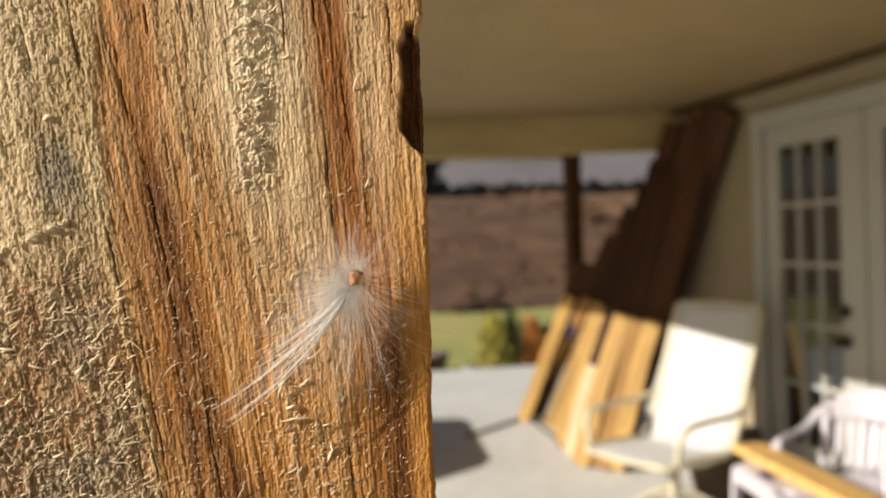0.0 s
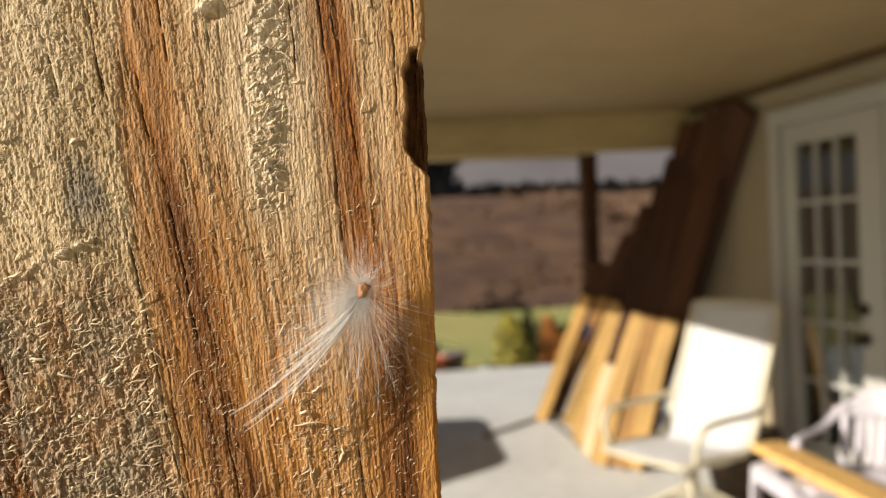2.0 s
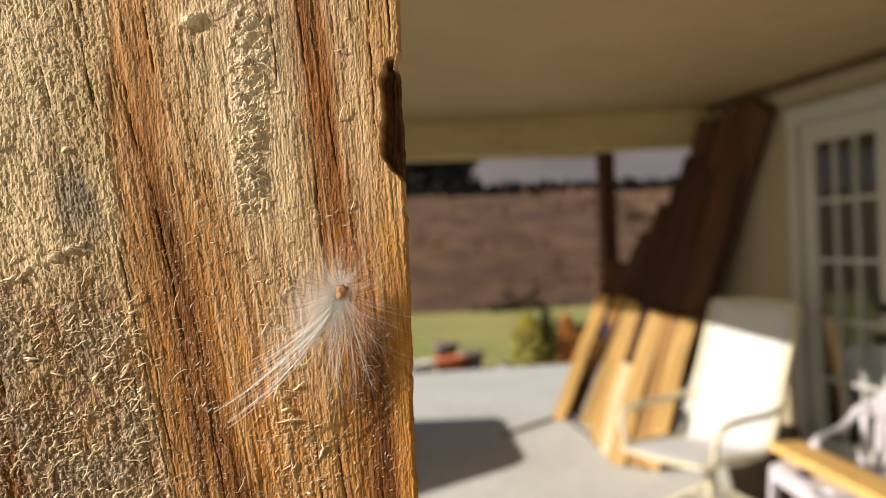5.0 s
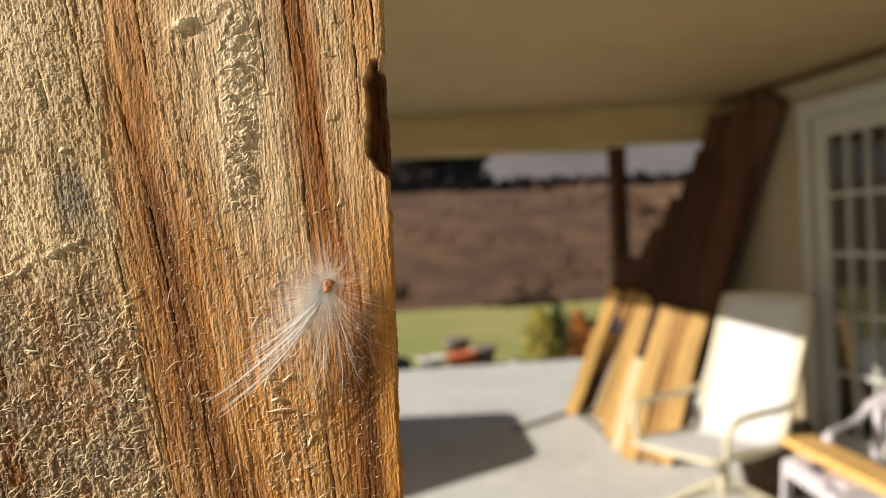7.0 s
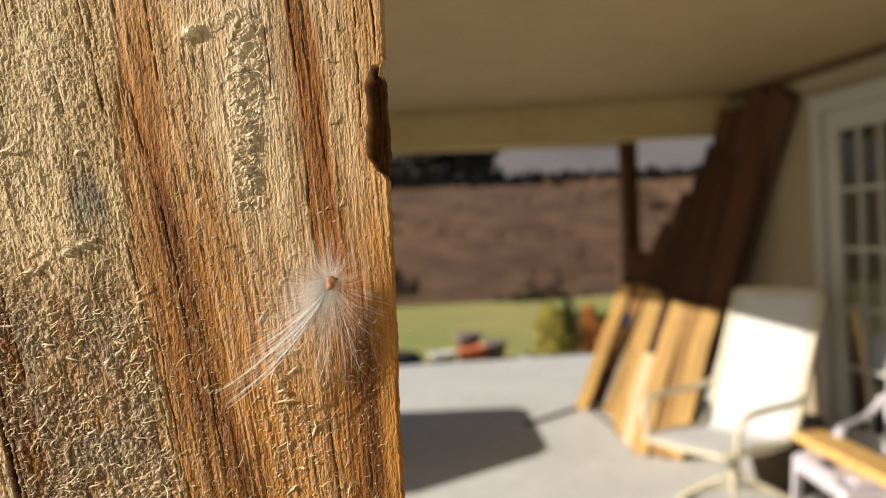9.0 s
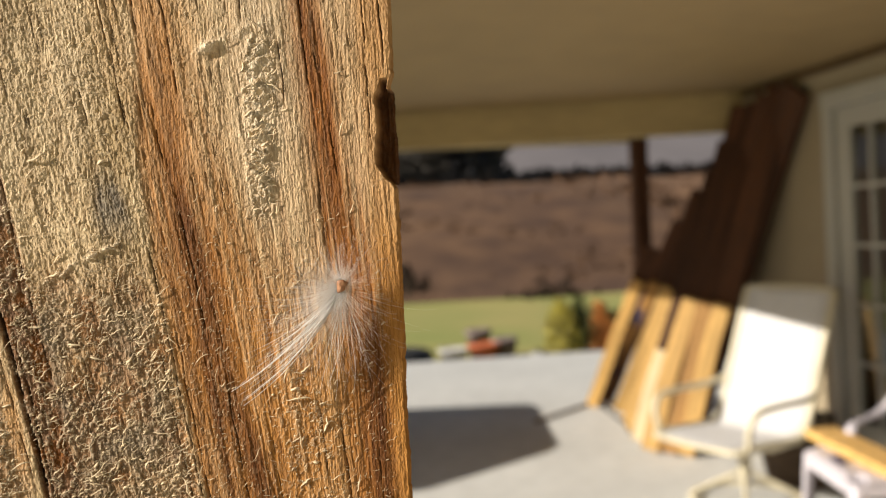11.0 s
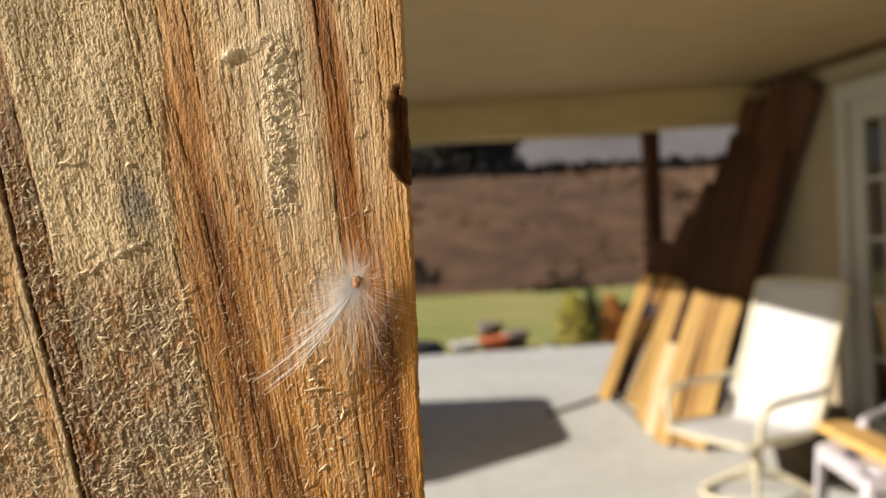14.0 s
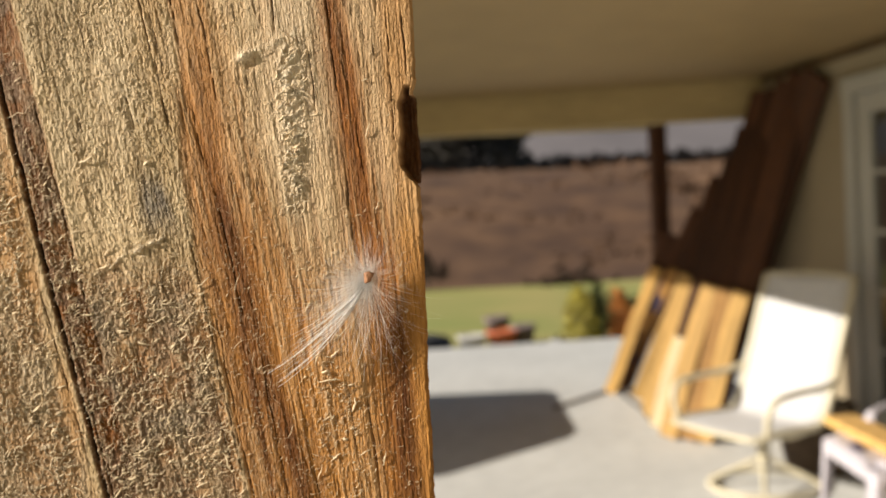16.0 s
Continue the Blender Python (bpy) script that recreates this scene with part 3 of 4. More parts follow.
def fibres(count, seed, size, radius, loose):
    r = np.random.default_rng(seed)
    u, v = r.uniform(-96, -4.6, count * 10), r.uniform(-56, 56, count * 10)
    h, st, go, gr, ro, fu, cr, he = zones(u, v)
    bare = 0.004 + loose * step(-v, -22, 5) * step(u, -48, -44)
    keep = (r.random(u.size) < bare + 0.98 * ro ** 1.4 * step(layers(u / 1.7, v / 1.7, 33, 2), 0.35, 0.65)) & (chip_of(u, v) < 0.1)
    u, v = u[keep][:count], v[keep][:count]
    n = u.size
    angle = np.radians(r.normal(36, 30, n))
    length = size * r.lognormal(-0.15, 0.6, n)
    bend = r.normal(0, 0.35, n)
    t = np.linspace(0, 1, 6)[None, :]
    a = angle[:, None] + bend[:, None] * (t - 0.5) * 2 + r.normal(0, 0.26, (n, 6))
    du, dv = np.cumsum(np.cos(a), 1) / 6 * length[:, None], np.cumsum(np.sin(a), 1) / 6 * length[:, None]
    x, y = np.minimum(u[:, None] + du, -2.4), v[:, None] + dv
    hh = zones(x.ravel(), y.ravel())[0].reshape(x.shape)
    lift = np.sin(t * math.pi * r.uniform(0.55, 1.0, n)[:, None]) * length[:, None] * r.uniform(0.05, 0.22, n)[:, None]
    pts = np.stack([x / 1000, FACE - (np.maximum(hh, h[keep][:count][:, None] - 0.1) + lift) / 1000, y / 1000], -1)
    rad = radius / 1000 * r.lognormal(-0.1, 0.4, n)[:, None] * (1 - 0.75 * np.abs(2 * t - 1) ** 2)
    return pts, rad


for count, seed, size, radius, loose in ((10500, 3, 0.62, 0.042, 0.16), (2400, 4, 1.4, 0.095, 0.012), (300, 5, 2.2, 0.14, 0.0)):
    pts, rad = fibres(count, seed, size, radius, loose)
    strands("splinter_fuzz", pts, rad, fibre_tan, post, "pale torn wood fibres")

# ---- seed with a tuft of silky hairs, caught on the post ----
SEED = np.array([-12.2, -4.3])
r = np.random.default_rng(12)
tuft = thing("seed_tuft", "brown seed with silky white hairs stuck on the post", "seed", UPRIGHT @ Matrix.Translation((SEED[0] / 1000, FACE - 0.0024, SEED[1] / 1000)))
bm = bmesh.new()
bmesh.ops.create_icosphere(bm, subdivisions=3, radius=0.00115)
for vert in bm.verts:
    c = vert.co
    c.x *= 0.75 + 0.2 * (c.z / 0.00115)
    c.y *= 0.5
    c.z *= 1.0
    vert.co = c * (1 + 0.5 * noise.noise(c * 1500))
seed_ob = part("seed", bm, seed_brown, tuft, "small brown seed", smooth=True)
seed_ob.rotation_euler = (0.2, radians(30), 0)
seed_ob.location = (0, -0.0009, 0)


def hairs(count, angle, spread, reach, curl, lift, start=0.1, radius=0.011):
    """Hairs that leave the seed about one direction of the face, in millimetres."""
    free = min(1.0, spread / 40)
    a = np.radians(angle) + np.radians(spread) * r.normal(0, 0.5, count)
    length = reach * r.uniform(0.35, 1.08, count)
    t = np.linspace(0, 1, 12)[None, :]
    turn = a[:, None] + (curl + 0.5 * free * r.normal(0, 1, count))[:, None] * t
    x = np.cumsum(np.cos(turn), 1) / 12 * length[:, None] + start * np.cos(a)[:, None]
    z = np.cumsum(np.sin(turn), 1) / 12 * length[:, None] + start * np.sin(a)[:, None]
    wave = 0.25 * t * np.sin(t * 7 + r.uniform(0, 6, count)[:, None])
    x = x + 0.9 * free * t * np.sin(t * 5 + r.uniform(0, 6, count)[:, None]) * length[:, None] / 16
    y = -(np.sin(t * 2.2) * lift * r.uniform(0.2, 1.1, count)[:, None]) + wave
    rad = radius / 1000 * (1 - 0.7 * t) * r.uniform(0.7, 1.3, count)[:, None]
    return np.stack([x, y, z], -1) / 1000, rad + 1e-6


for count, angle, spread, reach, curl, lift, rad in (
        (900, 200, 90, 8.5, 0.1, 1.7, 0.005), (650, 205, 190, 10.0, 0.0, 1.0, 0.0042), (500, 180, 330, 2.6, 0.0, 1.2, 0.005), (160, 65, 110, 3.8, 0.0, 1.2, 0.013), (150, -104, 60, 18, 0.25, 1.6, 0.011), (260, -138, 40, 17, -0.2, 1.6, 0.010),
        (30, -122, 8, 25, -0.42, 2.2, 0.030), (9, -118, 2, 27, -0.50, 2.4, 0.12), (34, -132, 10, 24, -0.30, 2.0, 0.030), (7, -127, 4, 26, -0.40, 2.2, 0.10), (18, -94, 18, 19, -0.3, 1.6, 0.032), (4, 4, 30, 7, 0.3, 1.2, 0.02), (20, 72, 50, 6, 0.2, 1.2, 0.020)):
    pts, rr = hairs(count, angle, spread, reach, curl, lift, radius=rad)
    strands("hair_tuft", pts, rr, hair_white, tuft, "fine silky white hairs")

# ---- far post ----
far = boxes("porch_post", [(2.765, 7.82, 0, 2.89, 7.955, 2.248)], shade_brown_wood, bevel=0.008)
tagged(far, "dark brown wooden post at the porch end", "post")


# ---- planks leaning on the wall ----
def plank(foot, head, w, t, mat, label, broad=(0, -1, 0)):
    """A board that stands on the floor at foot and leans to head; broad is the way its broad side runs."""
    f, h = Vector(foot), Vector(head)
    length = (h - f).length
    bm = bmesh.new()
    box(bm, -w / 2, -t / 2, 0, w / 2, t / 2, length)
    bmesh.ops.subdivide_edges(bm, edges=[e for e in bm.edges if abs(e.verts[0].co.z - e.verts[1].co.z) > 0.5], cuts=10)
    bmesh.ops.bevel(bm, geom=bm.edges[:], offset=0.003, segments=1, affect="EDGES")
    ph = random.uniform(0, 9)
    for vert in bm.verts:
        z = vert.co.z / length
        vert.co.x += 0.010 * math.sin(z * 4 + ph) + 0.004 * noise.noise((vert.co.z * 5, ph, 0))
        vert.co.y += 0.008 * math.sin(z * 3 + ph * 2)
    ob = part("plank", bm, mat)
    zz = (h - f).normalized()
    xx = (Vector(broad) - zz * Vector(broad).dot(zz)).normalized()
    ob.matrix_world = Matrix.Translation(f) @ Matrix((xx, zz.cross(xx), zz)).transposed().to_4x4()
    return tagged(ob, label, "plank", "planks leaning on the wall")


# One plank drawn twice: dark as if shaded, golden where the sun falls.
SHADED, SUNLIT = "long rough plank leaning on the wall, coloured dark as in shade", "lower sunlit length of a rough leaning plank, coloured tan"
FAN = (0.85, -0.53, 0)
PALE = "lower sunlit length of a leaning plank, coloured pale cream"
STACK = (  # foot, head, width of the long boards, how far up sunlit colour covers each
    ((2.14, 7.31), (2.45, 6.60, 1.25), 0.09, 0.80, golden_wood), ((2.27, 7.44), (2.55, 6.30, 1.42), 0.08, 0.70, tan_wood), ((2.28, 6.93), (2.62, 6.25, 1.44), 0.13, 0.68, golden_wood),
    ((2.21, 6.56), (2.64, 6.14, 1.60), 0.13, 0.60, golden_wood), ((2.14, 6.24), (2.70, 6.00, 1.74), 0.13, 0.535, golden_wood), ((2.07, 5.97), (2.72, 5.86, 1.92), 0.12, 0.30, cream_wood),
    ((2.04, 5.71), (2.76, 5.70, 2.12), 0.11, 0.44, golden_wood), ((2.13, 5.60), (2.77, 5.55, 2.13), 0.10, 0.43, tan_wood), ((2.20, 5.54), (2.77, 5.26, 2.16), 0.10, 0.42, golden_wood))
for (fx, fy), (hx, hy, hz), w, cover, wood in STACK:
    painted = fy > 7.4
    label = "lower sunlit length of a tan plank with worn violet paint patches" if painted else PALE if wood is cream_wood else SUNLIT
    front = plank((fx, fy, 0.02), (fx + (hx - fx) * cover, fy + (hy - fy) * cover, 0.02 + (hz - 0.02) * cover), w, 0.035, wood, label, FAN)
    if painted:
        for z0, z1 in ((0.10, 0.17), (0.30, 0.40), (0.86, 1.16)):
            boxes("paint_patch", [(-w / 2 - 0.004, -0.0215, z0, w / 2 - 0.012, 0.0215, z1)], violet_paint, front, "worn violet paint", bevel=0.0015)
    plank((fx + 0.055, fy + 0.05, 0.02), (hx + 0.02, hy + 0.05, hz), w + 0.03, 0.04, shade_brown_wood, SHADED, FAN)
# Remaining boards, coloured dark for their shaded sides and tops.
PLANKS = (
    ((2.72, 6.62, 0.02), (2.80, 5.10, 2.14), 0.19, 0.04, shade_brown_wood, SHADED, (0.2, -1, 0)),
    ((2.62, 6.50, 0.02), (2.79, 5.28, 2.17), 0.17, 0.04, shade_brown_wood, SHADED, (0.4, -1, 0)),
    ((2.52, 6.36, 0.02), (2.78, 5.42, 2.15), 0.16, 0.04, shade_brown_wood, SHADED, (0.6, -0.8, 0)),
    ((2.48, 6.40, 0.02), (2.77, 5.66, 2.12), 0.16, 0.04, shade_brown_wood, SHADED, FAN),
    ((2.46, 6.55, 0.02), (2.77, 5.92, 1.90), 0.16, 0.04, shade_brown_wood, SHADED, FAN),
    ((2.44, 6.85, 0.02), (2.70, 6.22, 1.62), 0.17, 0.04, shade_brown_wood, SHADED, FAN),
    ((2.42, 7.15, 0.02), (2.62, 6.40, 1.42), 0.15, 0.04, shade_brown_wood, SHADED, FAN),
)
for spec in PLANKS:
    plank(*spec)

# ---- sling chair ----
def sling_chair(at):
    chair = thing("sling_chair", "cream metal swivel patio chair with white sling fabric", "chair", at)
    W = 0.29

    def bar(name, pts, rad=0.014, lab=""):
        bm = bmesh.new()
        tube(bm, curve_pts(pts, 6), rad, 10)
        return part(name, bm, cream_metal, chair, lab, smooth=True)
    rail = [(0.27, 0.332), (0.12, 0.343), (-0.05, 0.342), (-0.14, 0.352), (-0.205, 0.43), (-0.27, 0.62), (-0.355, 0.86), (-0.425, 1.05)]
    for s in (-1, 1):
        bar("side_rail", [(s * W, y, z) for y, z in rail], 0.019)
        bar("armrest", [(s * (W + 0.02), -0.255, 0.575), (s * (W + 0.05), -0.15, 0.545), (s * (W + 0.055), 0.06, 0.535), (s * (W + 0.05), 0.18, 0.515), (s * (W + 0.04), 0.225, 0.45), (s * (W + 0.02), 0.22, 0.338)], 0.017)
    bar("crossbar", [(-W, 0.27, 0.33), (0, 0.285, 0.326), (W, 0.27, 0.33)])
    bar("crossbar", [(-W, -0.425, 1.05), (0, -0.435, 1.06), (W, -0.425, 1.05)])
    bm = bmesh.new()
    path = curve_pts([(0, y, z) for y, z in rail], 6)
    rows = []
    for k, p in enumerate(path):
        sag = -0.02 * math.sin(math.pi * k / (len(path) - 1))
        rows.append([bm.verts.new((x * (W - 0.008), p.y + (sag if p.z > 0.5 else 0) * (1 - x * x), p.z + (0.3 * sag if p.z < 0.5 else 0) * (1 - x * x))) for x in (-1, -0.6, -0.2, 0.2, 0.6, 1)])
    for a, b in zip(rows, rows[1:]):
        for k in range(5):
            bm.faces.new((a[k], a[k + 1], b[k + 1], b[k]))
    bmesh.ops.recalc_face_normals(bm, faces=bm.faces[:])
    bmesh.ops.solidify(bm, geom=bm.faces[:], thickness=0.006)
    bmesh.ops.recalc_face_normals(bm, faces=bm.faces[:])
    sling = part("sling", bm, sling_cloth, chair, "white woven sling seat and back", smooth=True)
    for s in (-1, 1):
        bm = bmesh.new()
        tube(bm, [(s * (W - 0.035), p.y + 0.004, p.z + 0.004) for p in path], 0.005, 6)
        part("piping", bm, sling_cloth, sling, smooth=True)
    ring = [(0.27 * math.cos(k * math.tau / 24), -0.06 + 0.27 * math.sin(k * math.tau / 24), 0.016) for k in range(25)]
    bm = bmesh.new()
    tube(bm, ring, 0.016, 10)
    part("base_ring", bm, cream_metal, chair, smooth=True)
    for k in range(4):
        a = math.tau * (k + 0.5) / 4
        bar("base_leg", [(0.27 * math.cos(a), -0.06 + 0.27 * math.sin(a), 0.02), (0.16 * math.cos(a), -0.06 + 0.16 * math.sin(a), 0.08), (0.03 * math.cos(a), -0.06 + 0.03 * math.sin(a), 0.14)], 0.014)
    bm = bmesh.new()
    tube(bm, [(0, -0.06, 0.12), (0, -0.06, 0.28)], 0.032, 14)
    part("swivel", bm, cream_metal, chair)
    for s in (-1, 1):
        bar("rocker_arm", [(s * 0.03, -0.06, 0.27), (s * 0.17, -0.06, 0.285), (s * W, -0.06, 0.335)], 0.015)
    return chair


sling_chair(pose(2.09, 4.57, 0, 0, 0, 110))

# ---- plastic chair and side table ----
def shell(rows, thick):
    """A sheet of even thickness through rows of points."""
    bm = bmesh.new()
    grid = [[bm.verts.new(p) for p in row] for row in rows]
    for a, b in zip(grid, grid[1:]):
        for k in range(len(a) - 1):
            bm.faces.new((a[k], a[k + 1], b[k + 1], b[k]))
    bmesh.ops.recalc_face_normals(bm, faces=bm.faces[:])
    bmesh.ops.solidify(bm, geom=bm.faces[:], thickness=thick)
    bmesh.ops.recalc_face_normals(bm, faces=bm.faces[:])
    return bm


def plastic_chair(at):
    """A one-piece moulded armchair: dished seat, curved back with slots, arms that flow out of the back."""
    chair = thing("plastic_chair", "white moulded plastic armchair with slatted back", "chair", at)

    def back_at(s, z):
        f = (z - 0.40) / 0.42
        return ((0.235 + 0.03 * f) * s, -0.215 - 0.12 * f + 0.085 * s * s, z)
    rows = [[(x, y, 0.415 - 0.02 * math.sin(math.pi * (y + 0.22) / 0.46) * (1 - (x / 0.25) ** 2) - 0.03 * max(0, (y - 0.16) / 0.08) ** 2) for x in np.linspace(-0.25, 0.25, 9)] for y in np.linspace(-0.22, 0.24, 9)]
    part("seat", shell(rows, 0.010), plastic_white, chair, smooth=True)
    boxes("apron", [(-0.23, 0.215, 0.33, 0.23, 0.225, 0.388)], plastic_white, chair, bevel=0.004)
    crest = [[back_at(s, z0 + (0.825 - 0.11 * abs(s) ** 2.6 - z0) * k / 5) for s in np.linspace(-1, 1, 17)] for k in range(6) for z0 in (0.665,)]
    part("crest", shell(crest, 0.012), plastic_white, chair, smooth=True)
    for k in range(7):
        c = -0.66 + 0.22 * k
        part("slat", shell([[back_at(c + 0.078 * q, z) for q in (-1, -0.4, 0.4, 1)] for z in np.linspace(0.405, 0.672, 6)], 0.010), plastic_white, chair, smooth=True)
    for s in (-1, 1):
        part("back_stile", shell([[back_at(s * q, z) for q in (0.84, 0.92, 1.0)] for z in np.linspace(0.405, 0.73, 7)], 0.014), plastic_white, chair, smooth=True)
        line = curve_pts([(s * 0.262, -0.22, 0.72), (s * 0.285, -0.16, 0.66), (s * 0.30, -0.06, 0.625), (s * 0.305, 0.08, 0.615), (s * 0.30, 0.19, 0.60), (s * 0.285, 0.235, 0.54)], 5)
        part("armrest", shell([[(p.x - s * 0.028, p.y, p.z - 0.004), (p.x, p.y, p.z + 0.008), (p.x + s * 0.028, p.y, p.z - 0.004), (p.x + s * 0.034, p.y, p.z - 0.026)] for p in line], 0.008), plastic_white, chair, smooth=True)
        for y0, y1, z1 in ((0.225, 0.255, 0.56), (-0.21, -0.27, 0.42)):
            top, low = Vector((s * 0.275, y0, z1)), Vector((s * 0.295, y1, 0.0))
            rows = [[(p.x + s * 0.006, p.y - 0.032, p.z), (p.x + s * 0.018, p.y, p.z), (p.x + s * 0.006, p.y + 0.032, p.z), (p.x - s * 0.03, p.y + 0.036, p.z)] for p in (top.lerp(low, k / 4) for k in range(5))]
            part("leg", shell(rows, 0.008), plastic_white, chair, smooth=True)
    return chair


plastic_chair(pose(2.55, 3.68, 0, 0, 0, 122) @ Matrix.Scale(0.86, 4))


def side_table(at, hx, hy, high):
    """A moulded side table: rounded top with a turned-down rim, wide angled legs."""
    t = thing("side_table", "white moulded plastic side table under a board", "table", at)
    bm = bmesh.new()
    box(bm, -hx, -hy, high - 0.022, hx, hy, high)
    bmesh.ops.bevel(bm, geom=[e for e in bm.edges if abs(e.verts[0].co.z - e.verts[1].co.z) > 0.01], offset=0.06, segments=5, affect="EDGES")
    bmesh.ops.bevel(bm, geom=[e for e in bm.edges if e.verts[0].co.z > high - 0.001 and e.verts[1].co.z > high - 0.001], offset=0.012, segments=3, affect="EDGES")
    part("tabletop", bm, plastic_white, t)
    for x0, y0, x1, y1 in ((-hx + 0.006, -hy + 0.05, -hx + 0.016, hy - 0.05), (hx - 0.016, -hy + 0.05, hx - 0.006, hy - 0.05), (-hx + 0.05, -hy + 0.006, hx - 0.05, -hy + 0.016), (-hx + 0.05, hy - 0.016, hx - 0.05, hy - 0.006)):
        boxes("apron", [(x0, y0, high - 0.075, x1, y1, high - 0.0225)], plastic_white, t, bevel=0.003)
    for sx in (-1, 1):
        for sy in (-1, 1):
            rows = []
            for k in range(7):
                z = (high - 0.023) * (1 - k / 6)
                out, w = 0.018 * k / 6, 0.062 - 0.022 * min(1, k / 3)
                cx, cy = sx * (hx - 0.008 + out), sy * (hy - 0.008 + out)
                rows.append([(cx - sx * w, cy, z), (cx - sx * w * 0.3, cy, z), (cx - sx * 0.006, cy - sy * 0.006, z), (cx, cy - sy * w * 0.3, z), (cx, cy - sy * w, z)])
            part("leg", shell(rows, 0.007), plastic_white, t, smooth=True)
    return t


side_table(pose(2.12, 3.52, 0, 0, 0, -9.6), 0.13, 0.28, 0.45)
bm = bmesh.new()
box(bm, -0.07, -0.55, 0, 0.07, 0.55, 0.038, 0.004)
bmesh.ops.subdivide_edges(bm, edges=[e for e in bm.edges if abs(e.verts[0].co.y - e.verts[1].co.y) > 0.8], cuts=8)
board = part("loose_board", bm, golden_wood)
board.matrix_world = pose(2.15, 3.40, 0.4515, 0, 0, -6)
tagged(board, "golden new wooden board lying on the plastic table", "board")
bm = bmesh.new()
box(bm, -0.05, -0.02, 0, 0.05, 0.02, 0.012, 0.003)
cloth = part("cleaning_cloth", bm, violet_paint)
cloth.matrix_world = pose(2.045, 3.52, 0.4515, 0, 0, 75)
tagged(cloth, "small folded violet cloth on the plastic table", "cloth")

# ---- basket by the chair ----
basket = thing("wicker_basket", "dark brown wicker basket standing beside the patio chair", "basket", pose(2.55, 4.80, 0, 0, 0, 0))
bm = bmesh.new()
for k in range(14):
    z = 0.012 + 0.026 * k
    rr = 0.15 + 0.04 * math.sin(k / 14 * 2.2)
    tube(bm, [(rr * math.cos(q * math.tau / 28), rr * math.sin(q * math.tau / 28), z + 0.006 * (q % 2)) for q in range(29)], 0.013, 6)
part("weave", bm, wicker, basket, smooth=True)
bm = bmesh.new()
tube(bm, [(0, 0, 0.004), (0, 0, 0.012)], 0.15, 24)
part("bottom", bm, wicker, basket)

# ---- unseen table beyond the post, added to shade the patio ----
caster = thing("shadow_table", "unseen plain brown wooden table added to shade the patio", "table", pose(-0.62, 6.52, 0, 0, 0, 0))
# Top outlined to throw the wanted shadow on the concrete.
bm = bmesh.new()
outline = [(0.67, 0.78), (0.60, 0.92), (-0.60, 1.1), (-0.72, 0.95), (-0.62, -1.36), (-0.50, -1.45), (0.36, -0.80), (0.48, -0.62)]
top = [bm.verts.new((x, y, 0.75)) for x, y in outline]
low = [bm.verts.new((x, y, 0.70)) for x, y in outline]
bm.faces.new(top), bm.faces.new(low[::-1])
for k in range(len(outline)):
    bm.faces.new((low[k - 1], low[k], top[k], top[k - 1]))
part("tabletop", bm, shade_brown_wood, caster)
for x, y in ((0.5, 0.72), (-0.55, 0.85), (0.3, -0.6), (-0.45, -1.15)):
    boxes("leg", [(x - 0.035, y - 0.035, 0, x + 0.035, y + 0.035, 0.70)], shade_brown_wood, caster, bevel=0.004)


# ---- planting along the patio's far edge ----
def leaves(count, size, shape, seed):
    """A bmesh of small bent leaves scattered in a crown; shape gives a place and its way outward."""
    rr = random.Random(seed)
    bm = bmesh.new()
    for _ in range(count):
        p = shape(rr)
        q = Euler((rr.uniform(-1.2, 1.2), rr.uniform(-1.2, 1.2), rr.uniform(0, 6.28))).to_matrix()
        s = size * rr.uniform(0.6, 1.4)
        pts = [(0, 0, 0), (0.35 * s, 0.12 * s, 0.5 * s), (0, 0.2 * s, 1.0 * s), (-0.35 * s, 0.12 * s, 0.5 * s)]
        a, b, c, d = (bm.verts.new(p + q @ Vector(w)) for w in pts)
        bm.faces.new((a, b, c)), bm.faces.new((a, c, d))
    return bm


def mound(rx, ry, rz):
    def shape(rr):
        a, t = rr.uniform(0, math.tau), rr.random() ** 0.4
        z = rr.random()
        k = t * math.sqrt(max(0.05, 1 - z * z)) * rr.uniform(0.75, 1.1)
        return Vector((rx * k * math.cos(a), ry * k * math.sin(a), rz * z * rr.uniform(0.8, 1.1)))
    return shape


def shrub(at, rx, rz, mat, label, seed):
    s = thing("shrub", label, "shrub", at)
    part("crown", leaves(900, 0.05, mound(rx, rx, rz), seed), mat, s)
    for k in range(5):
        a = k * 1.3 + seed
        bm = bmesh.new()
        tube(bm, [(0.02 * math.cos(a), 0.02 * math.sin(a), 0), (0.4 * rx * math.cos(a), 0.4 * rx * math.sin(a), rz * 0.7)], 0.008, 5)
        part("stem", bm, bark, s)
    return s


shrub(pose(2.90, 10.95, -0.13), 0.26, 0.66, leaf_olive, "olive green garden shrub beside the patio", 1)
shrub(pose(3.14, 11.05, -0.13), 0.20, 0.70, leaf_dark, "dark green shrub with gaps", 2)
shrub(pose(3.36, 10.92, -0.13), 0.17, 0.62, leaf_orange, "rust orange dried garden plant", 3)
shrub(pose(3.62, 11.1, -0.13), 0.2, 0.5, leaf_dark, "dark green low shrub", 4)


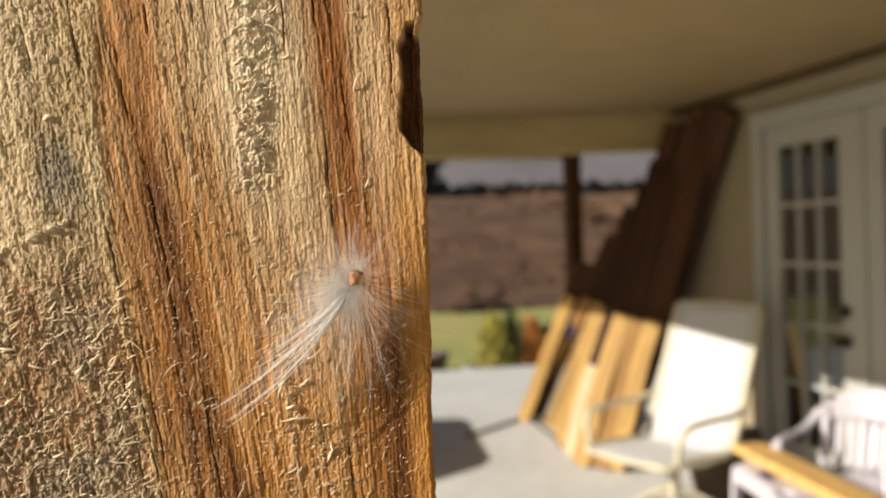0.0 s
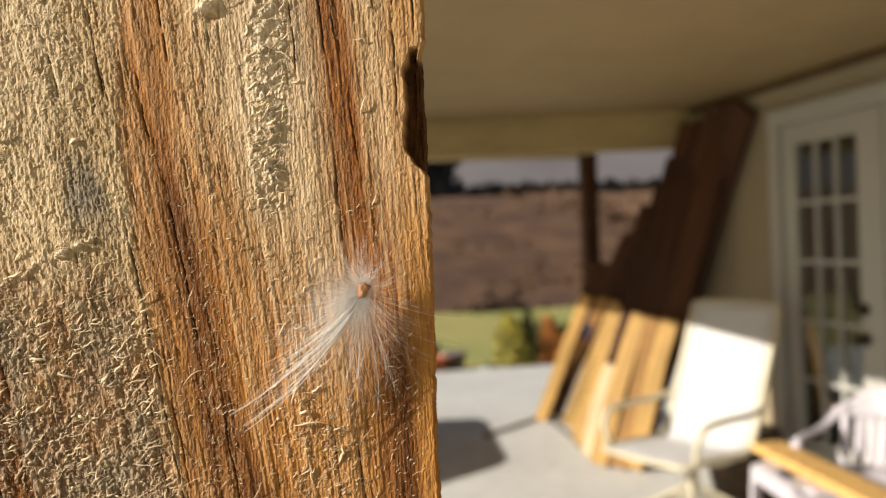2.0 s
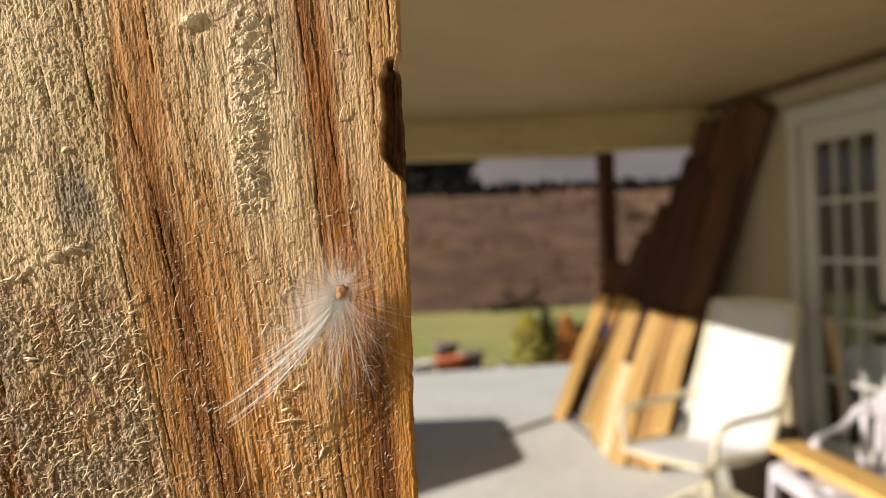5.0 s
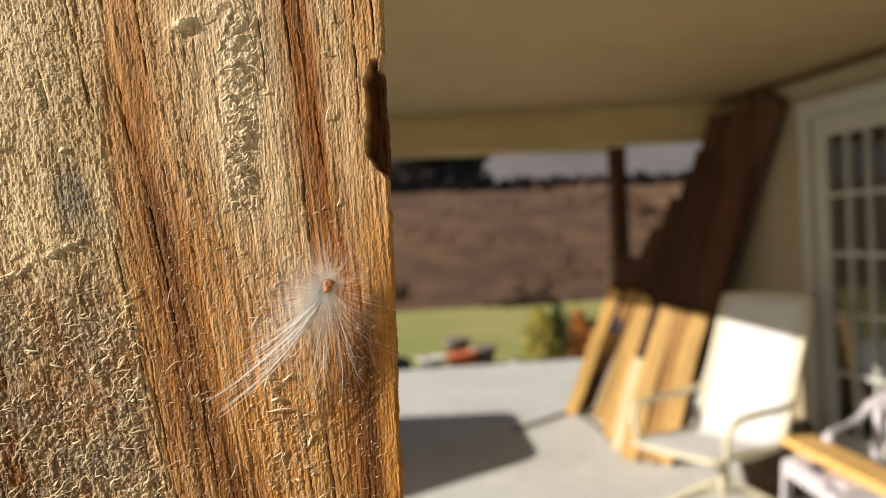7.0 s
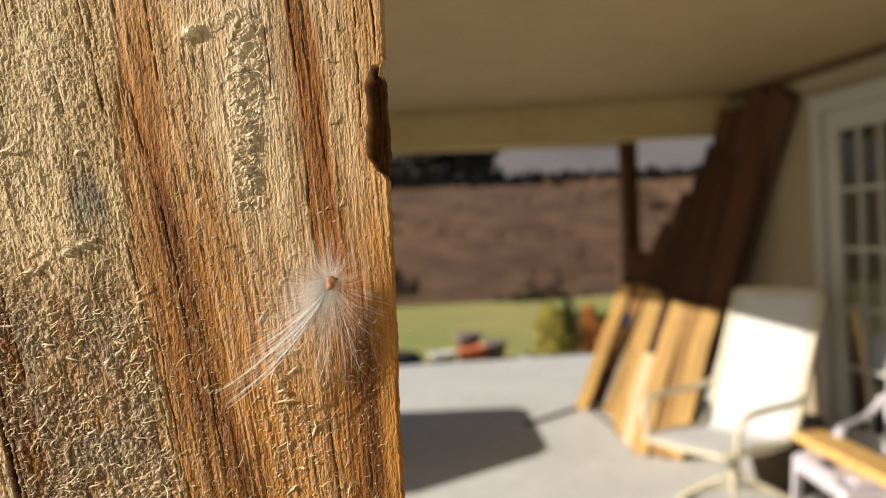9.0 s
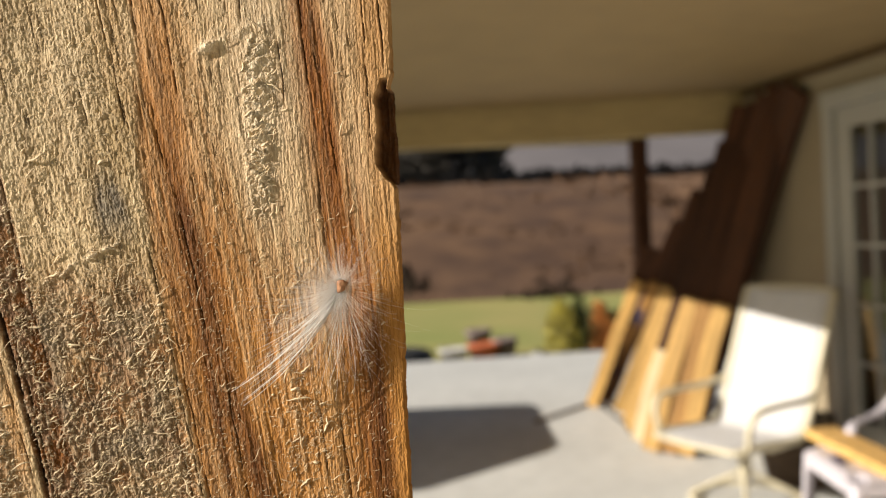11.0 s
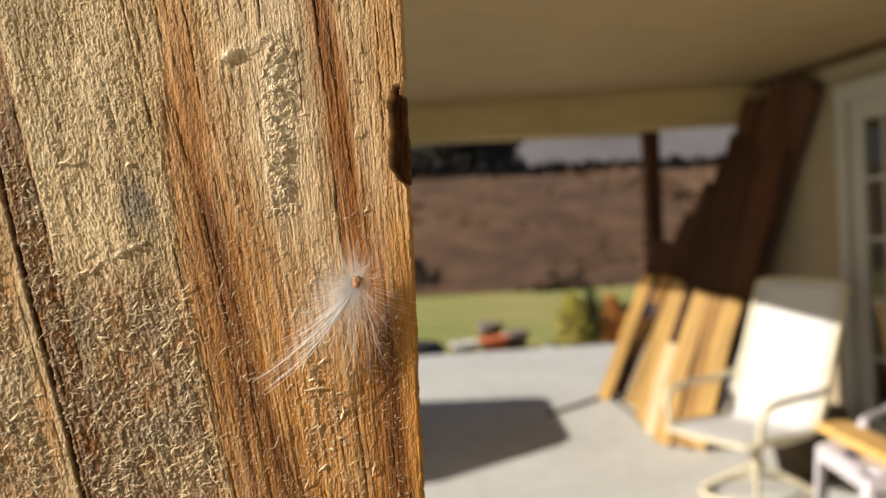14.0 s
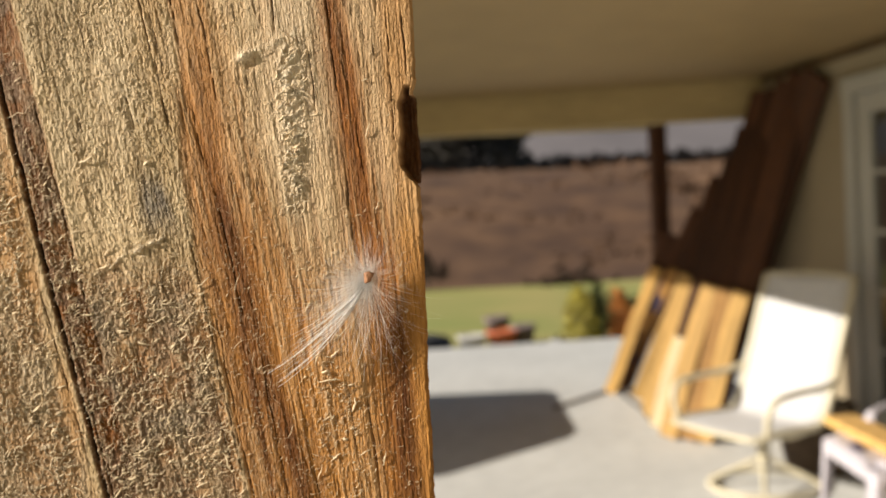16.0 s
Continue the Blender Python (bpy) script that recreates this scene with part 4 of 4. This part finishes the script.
def pot(at, rad, high, mat, label):
    p = thing("flower_pot", label, "flower pot", at)
    bm = bmesh.new()
    prof = [(0.0, 0.01), (rad * 0.7, 0.0), (rad, high * 0.85), (rad * 1.1, high * 0.86), (rad * 1.1, high), (rad * 0.92, high), (rad * 0.85, high * 0.8), (0.0, high * 0.8)]
    rings = [[bm.verts.new((x * math.cos(k * math.tau / 20), x * math.sin(k * math.tau / 20), z)) for k in range(20)] for x, z in prof if x > 0]
    for a, b in zip(rings, rings[1:]):
        for k in range(20):
            bm.faces.new((a[k], a[(k + 1) % 20], b[(k + 1) % 20], b[k]))
    bm.faces.new(rings[0][::-1]), bm.faces.new(rings[-1])
    part("pot_body", bm, mat, p, smooth=True)
    return p


pot(pose(1.95, 10.9, -0.13), 0.17, 0.26, terracotta, "orange terracotta flower pot on the lawn edge")
pot(pose(2.22, 11.0, -0.13), 0.14, 0.3, stone_grey, "grey stone garden pot beside the patio")
pot(pose(1.6, 10.9, -0.13), 0.16, 0.22, pot_white, "white glazed flower pot on the lawn edge")
pot(pose(2.0, 11.5, -0.13), 0.15, 0.36, stone_grey, "tall grey garden pot behind the others")
for k, (x, y, s) in enumerate(((1.78, 10.85, 0.1), (2.42, 10.9, 0.12), (2.56, 10.85, 0.14), (1.42, 10.85, 0.1), (2.66, 11.05, 0.13))):
    bm = bmesh.new()
    bmesh.ops.create_icosphere(bm, subdivisions=3, radius=s)
    for vert in bm.verts:
        vert.co = vert.co * (1 + 0.3 * noise.noise(vert.co * 9 + Vector((k, 0, 0))))
        vert.co.z *= 0.7
    st = part("edging_stone", bm, stone_grey if k % 2 else pot_white, smooth=True)
    st.matrix_world = pose(x, y, -0.10)
    tagged(st, "rounded pale garden stone" if k % 2 == 0 else "rounded dark garden stone", "stone", "edging stones")
tyre = thing("old_tyre", "black rubber tyre lying by the patio", "tyre", pose(1.02, 10.95, -0.13))
bm = bmesh.new()
tube(bm, [(0.24 * math.cos(k * math.tau / 32), 0.24 * math.sin(k * math.tau / 32), 0.12) for k in range(33)], 0.12, 12)
part("tread", bm, black_rubber, tyre, smooth=True)

# ---- brush on the bank and trees above it ----
rr = random.Random(5)
bm = bmesh.new()
def ground_z(a, b):
    d = max(0.0, b - 21.5)
    return -0.13 + 3.4 * min(1, d / 13) ** 0.85
def clumps(bm, count, reach, tall, blades, span):
    """Upright dry stems in clumps on the bank."""
    for _ in range(count):
        b = span[0] + (span[1] - span[0]) * rr.random() ** 1.2
        a, size, fat = rr.uniform(-4, 18), rr.uniform(0.5, 1.3) * reach, rr.uniform(0.5, 1.2)
        for _ in range(blades):
            x, y = a + rr.gauss(0, size), b + rr.gauss(0, 0.4)
            p = Vector((x, y, ground_z(x, y) - 0.15))
            lean = Vector((rr.uniform(-0.3, 0.3), rr.uniform(-0.4, 0.1), 1)) * tall * fat * rr.uniform(0.5, 1.1)
            w = Vector((rr.uniform(0.03, 0.09), rr.uniform(-0.03, 0.03), 0))
            bm.faces.new([bm.verts.new(q) for q in (p - w, p + w, p + lean * 0.6 + w * 1.4, p + lean, p + lean * 0.6 - w * 1.4)])


clumps(bm, 120, 0.9, 0.24, 26, (22.5, 35))
tagged(part("dry_brush", bm, twig_brown), "brown leafless brush on the bank", "brush", kind="stuff")
bm = bmesh.new()
clumps(bm, 15, 0.45, 0.55, 50, (21.2, 22.6))
tagged(part("dark_brush", bm, brush_dark), "dark bare bushes at the foot of the bank", "brush", kind="stuff")


def tree(at, high, wide, seed):
    t = thing("tree", "dark evergreen tree above the brown bank", "tree", at)
    rr = random.Random(seed)
    bm = bmesh.new()
    tube(bm, curve_pts([(0, 0, -0.3), (0.1, 0, high * 0.4), (0, 0.1, high * 0.9)], 4), 0.13, 8)
    part("trunk", bm, bark, t)
    for k in range(8):
        a, z = k * 2.4 + seed, high * (0.12 + 0.09 * k)
        bm = bmesh.new()
        tube(bm, [(0, 0, z), (wide * 0.6 * math.cos(a), wide * 0.6 * math.sin(a), z + 0.3)], 0.04, 5)
        part("limb", bm, bark, t)
    spots = [Vector((wide * 0.7 * rr.uniform(-1, 1) * (1.1 - f), wide * 0.7 * rr.uniform(-1, 1) * (1.1 - f), high * f)) for f in [rr.uniform(0.02, 1) for _ in range(34)]]

    def shape(r2):
        c = r2.choice(spots)
        return c + Vector((r2.gauss(0, 0.35), r2.gauss(0, 0.35), r2.gauss(0, 0.3))) * wide * 0.4
    part("crown", leaves(2600, 0.30, shape, seed), tree_leaf, t)


for k, (a, b, high, wide) in enumerate(((2.0, 38, 6, 2.4), (4.4, 37.5, 5.6, 2.6), (6.2, 39, 6.0, 2.2), (7.8, 41, 4.4, 1.5), (-1.0, 39, 6, 2.4))):
    tree(pose(a, b, ground_z(a, b)), high, wide, k + 3)
bm = bmesh.new()
for _ in range(900):
    a, b = -4 + 21 * rr.random() ** 1.7, rr.uniform(36.5, 38.5)
    p = Vector((a, b, ground_z(a, b) + rr.uniform(-0.1, 0.35)))
    w, hgt = rr.uniform(0.1, 0.3), rr.uniform(0.15, 0.4)
    bm.faces.new([bm.verts.new(p + Vector(o)) for o in ((-w, 0, 0), (w, 0.1, 0), (w * 0.3, 0.05, hgt))])
tagged(part("hedge_row", bm, tree_leaf), "dark low scrub under the trees", "scrub", kind="stuff")

# ---- cord on the patio ----
bm = bmesh.new()
tube(bm, curve_pts([(2.23, 7.35, 0.008), (2.2, 6.9, 0.008), (2.17, 6.55, 0.008), (2.12, 6.3, 0.008), (2.15, 6.12, 0.008)], 6), 0.007, 6)
tagged(part("cord", bm, black_rubber, smooth=True), "thin dark cord lying on the patio", "cord")

# ---- rod added to draw a thin shadow line on the patio ----
bm = bmesh.new()
tube(bm, [(1.60, 6.87, 0.012), (1.88, 7.13, 0.012), (2.16, 7.39, 0.012)], 0.012, 8)
tagged(part("shadow_line_rod", bm, dark_trim, smooth=True), "thin dark rod added as a shadow line on the concrete patio", "rod")
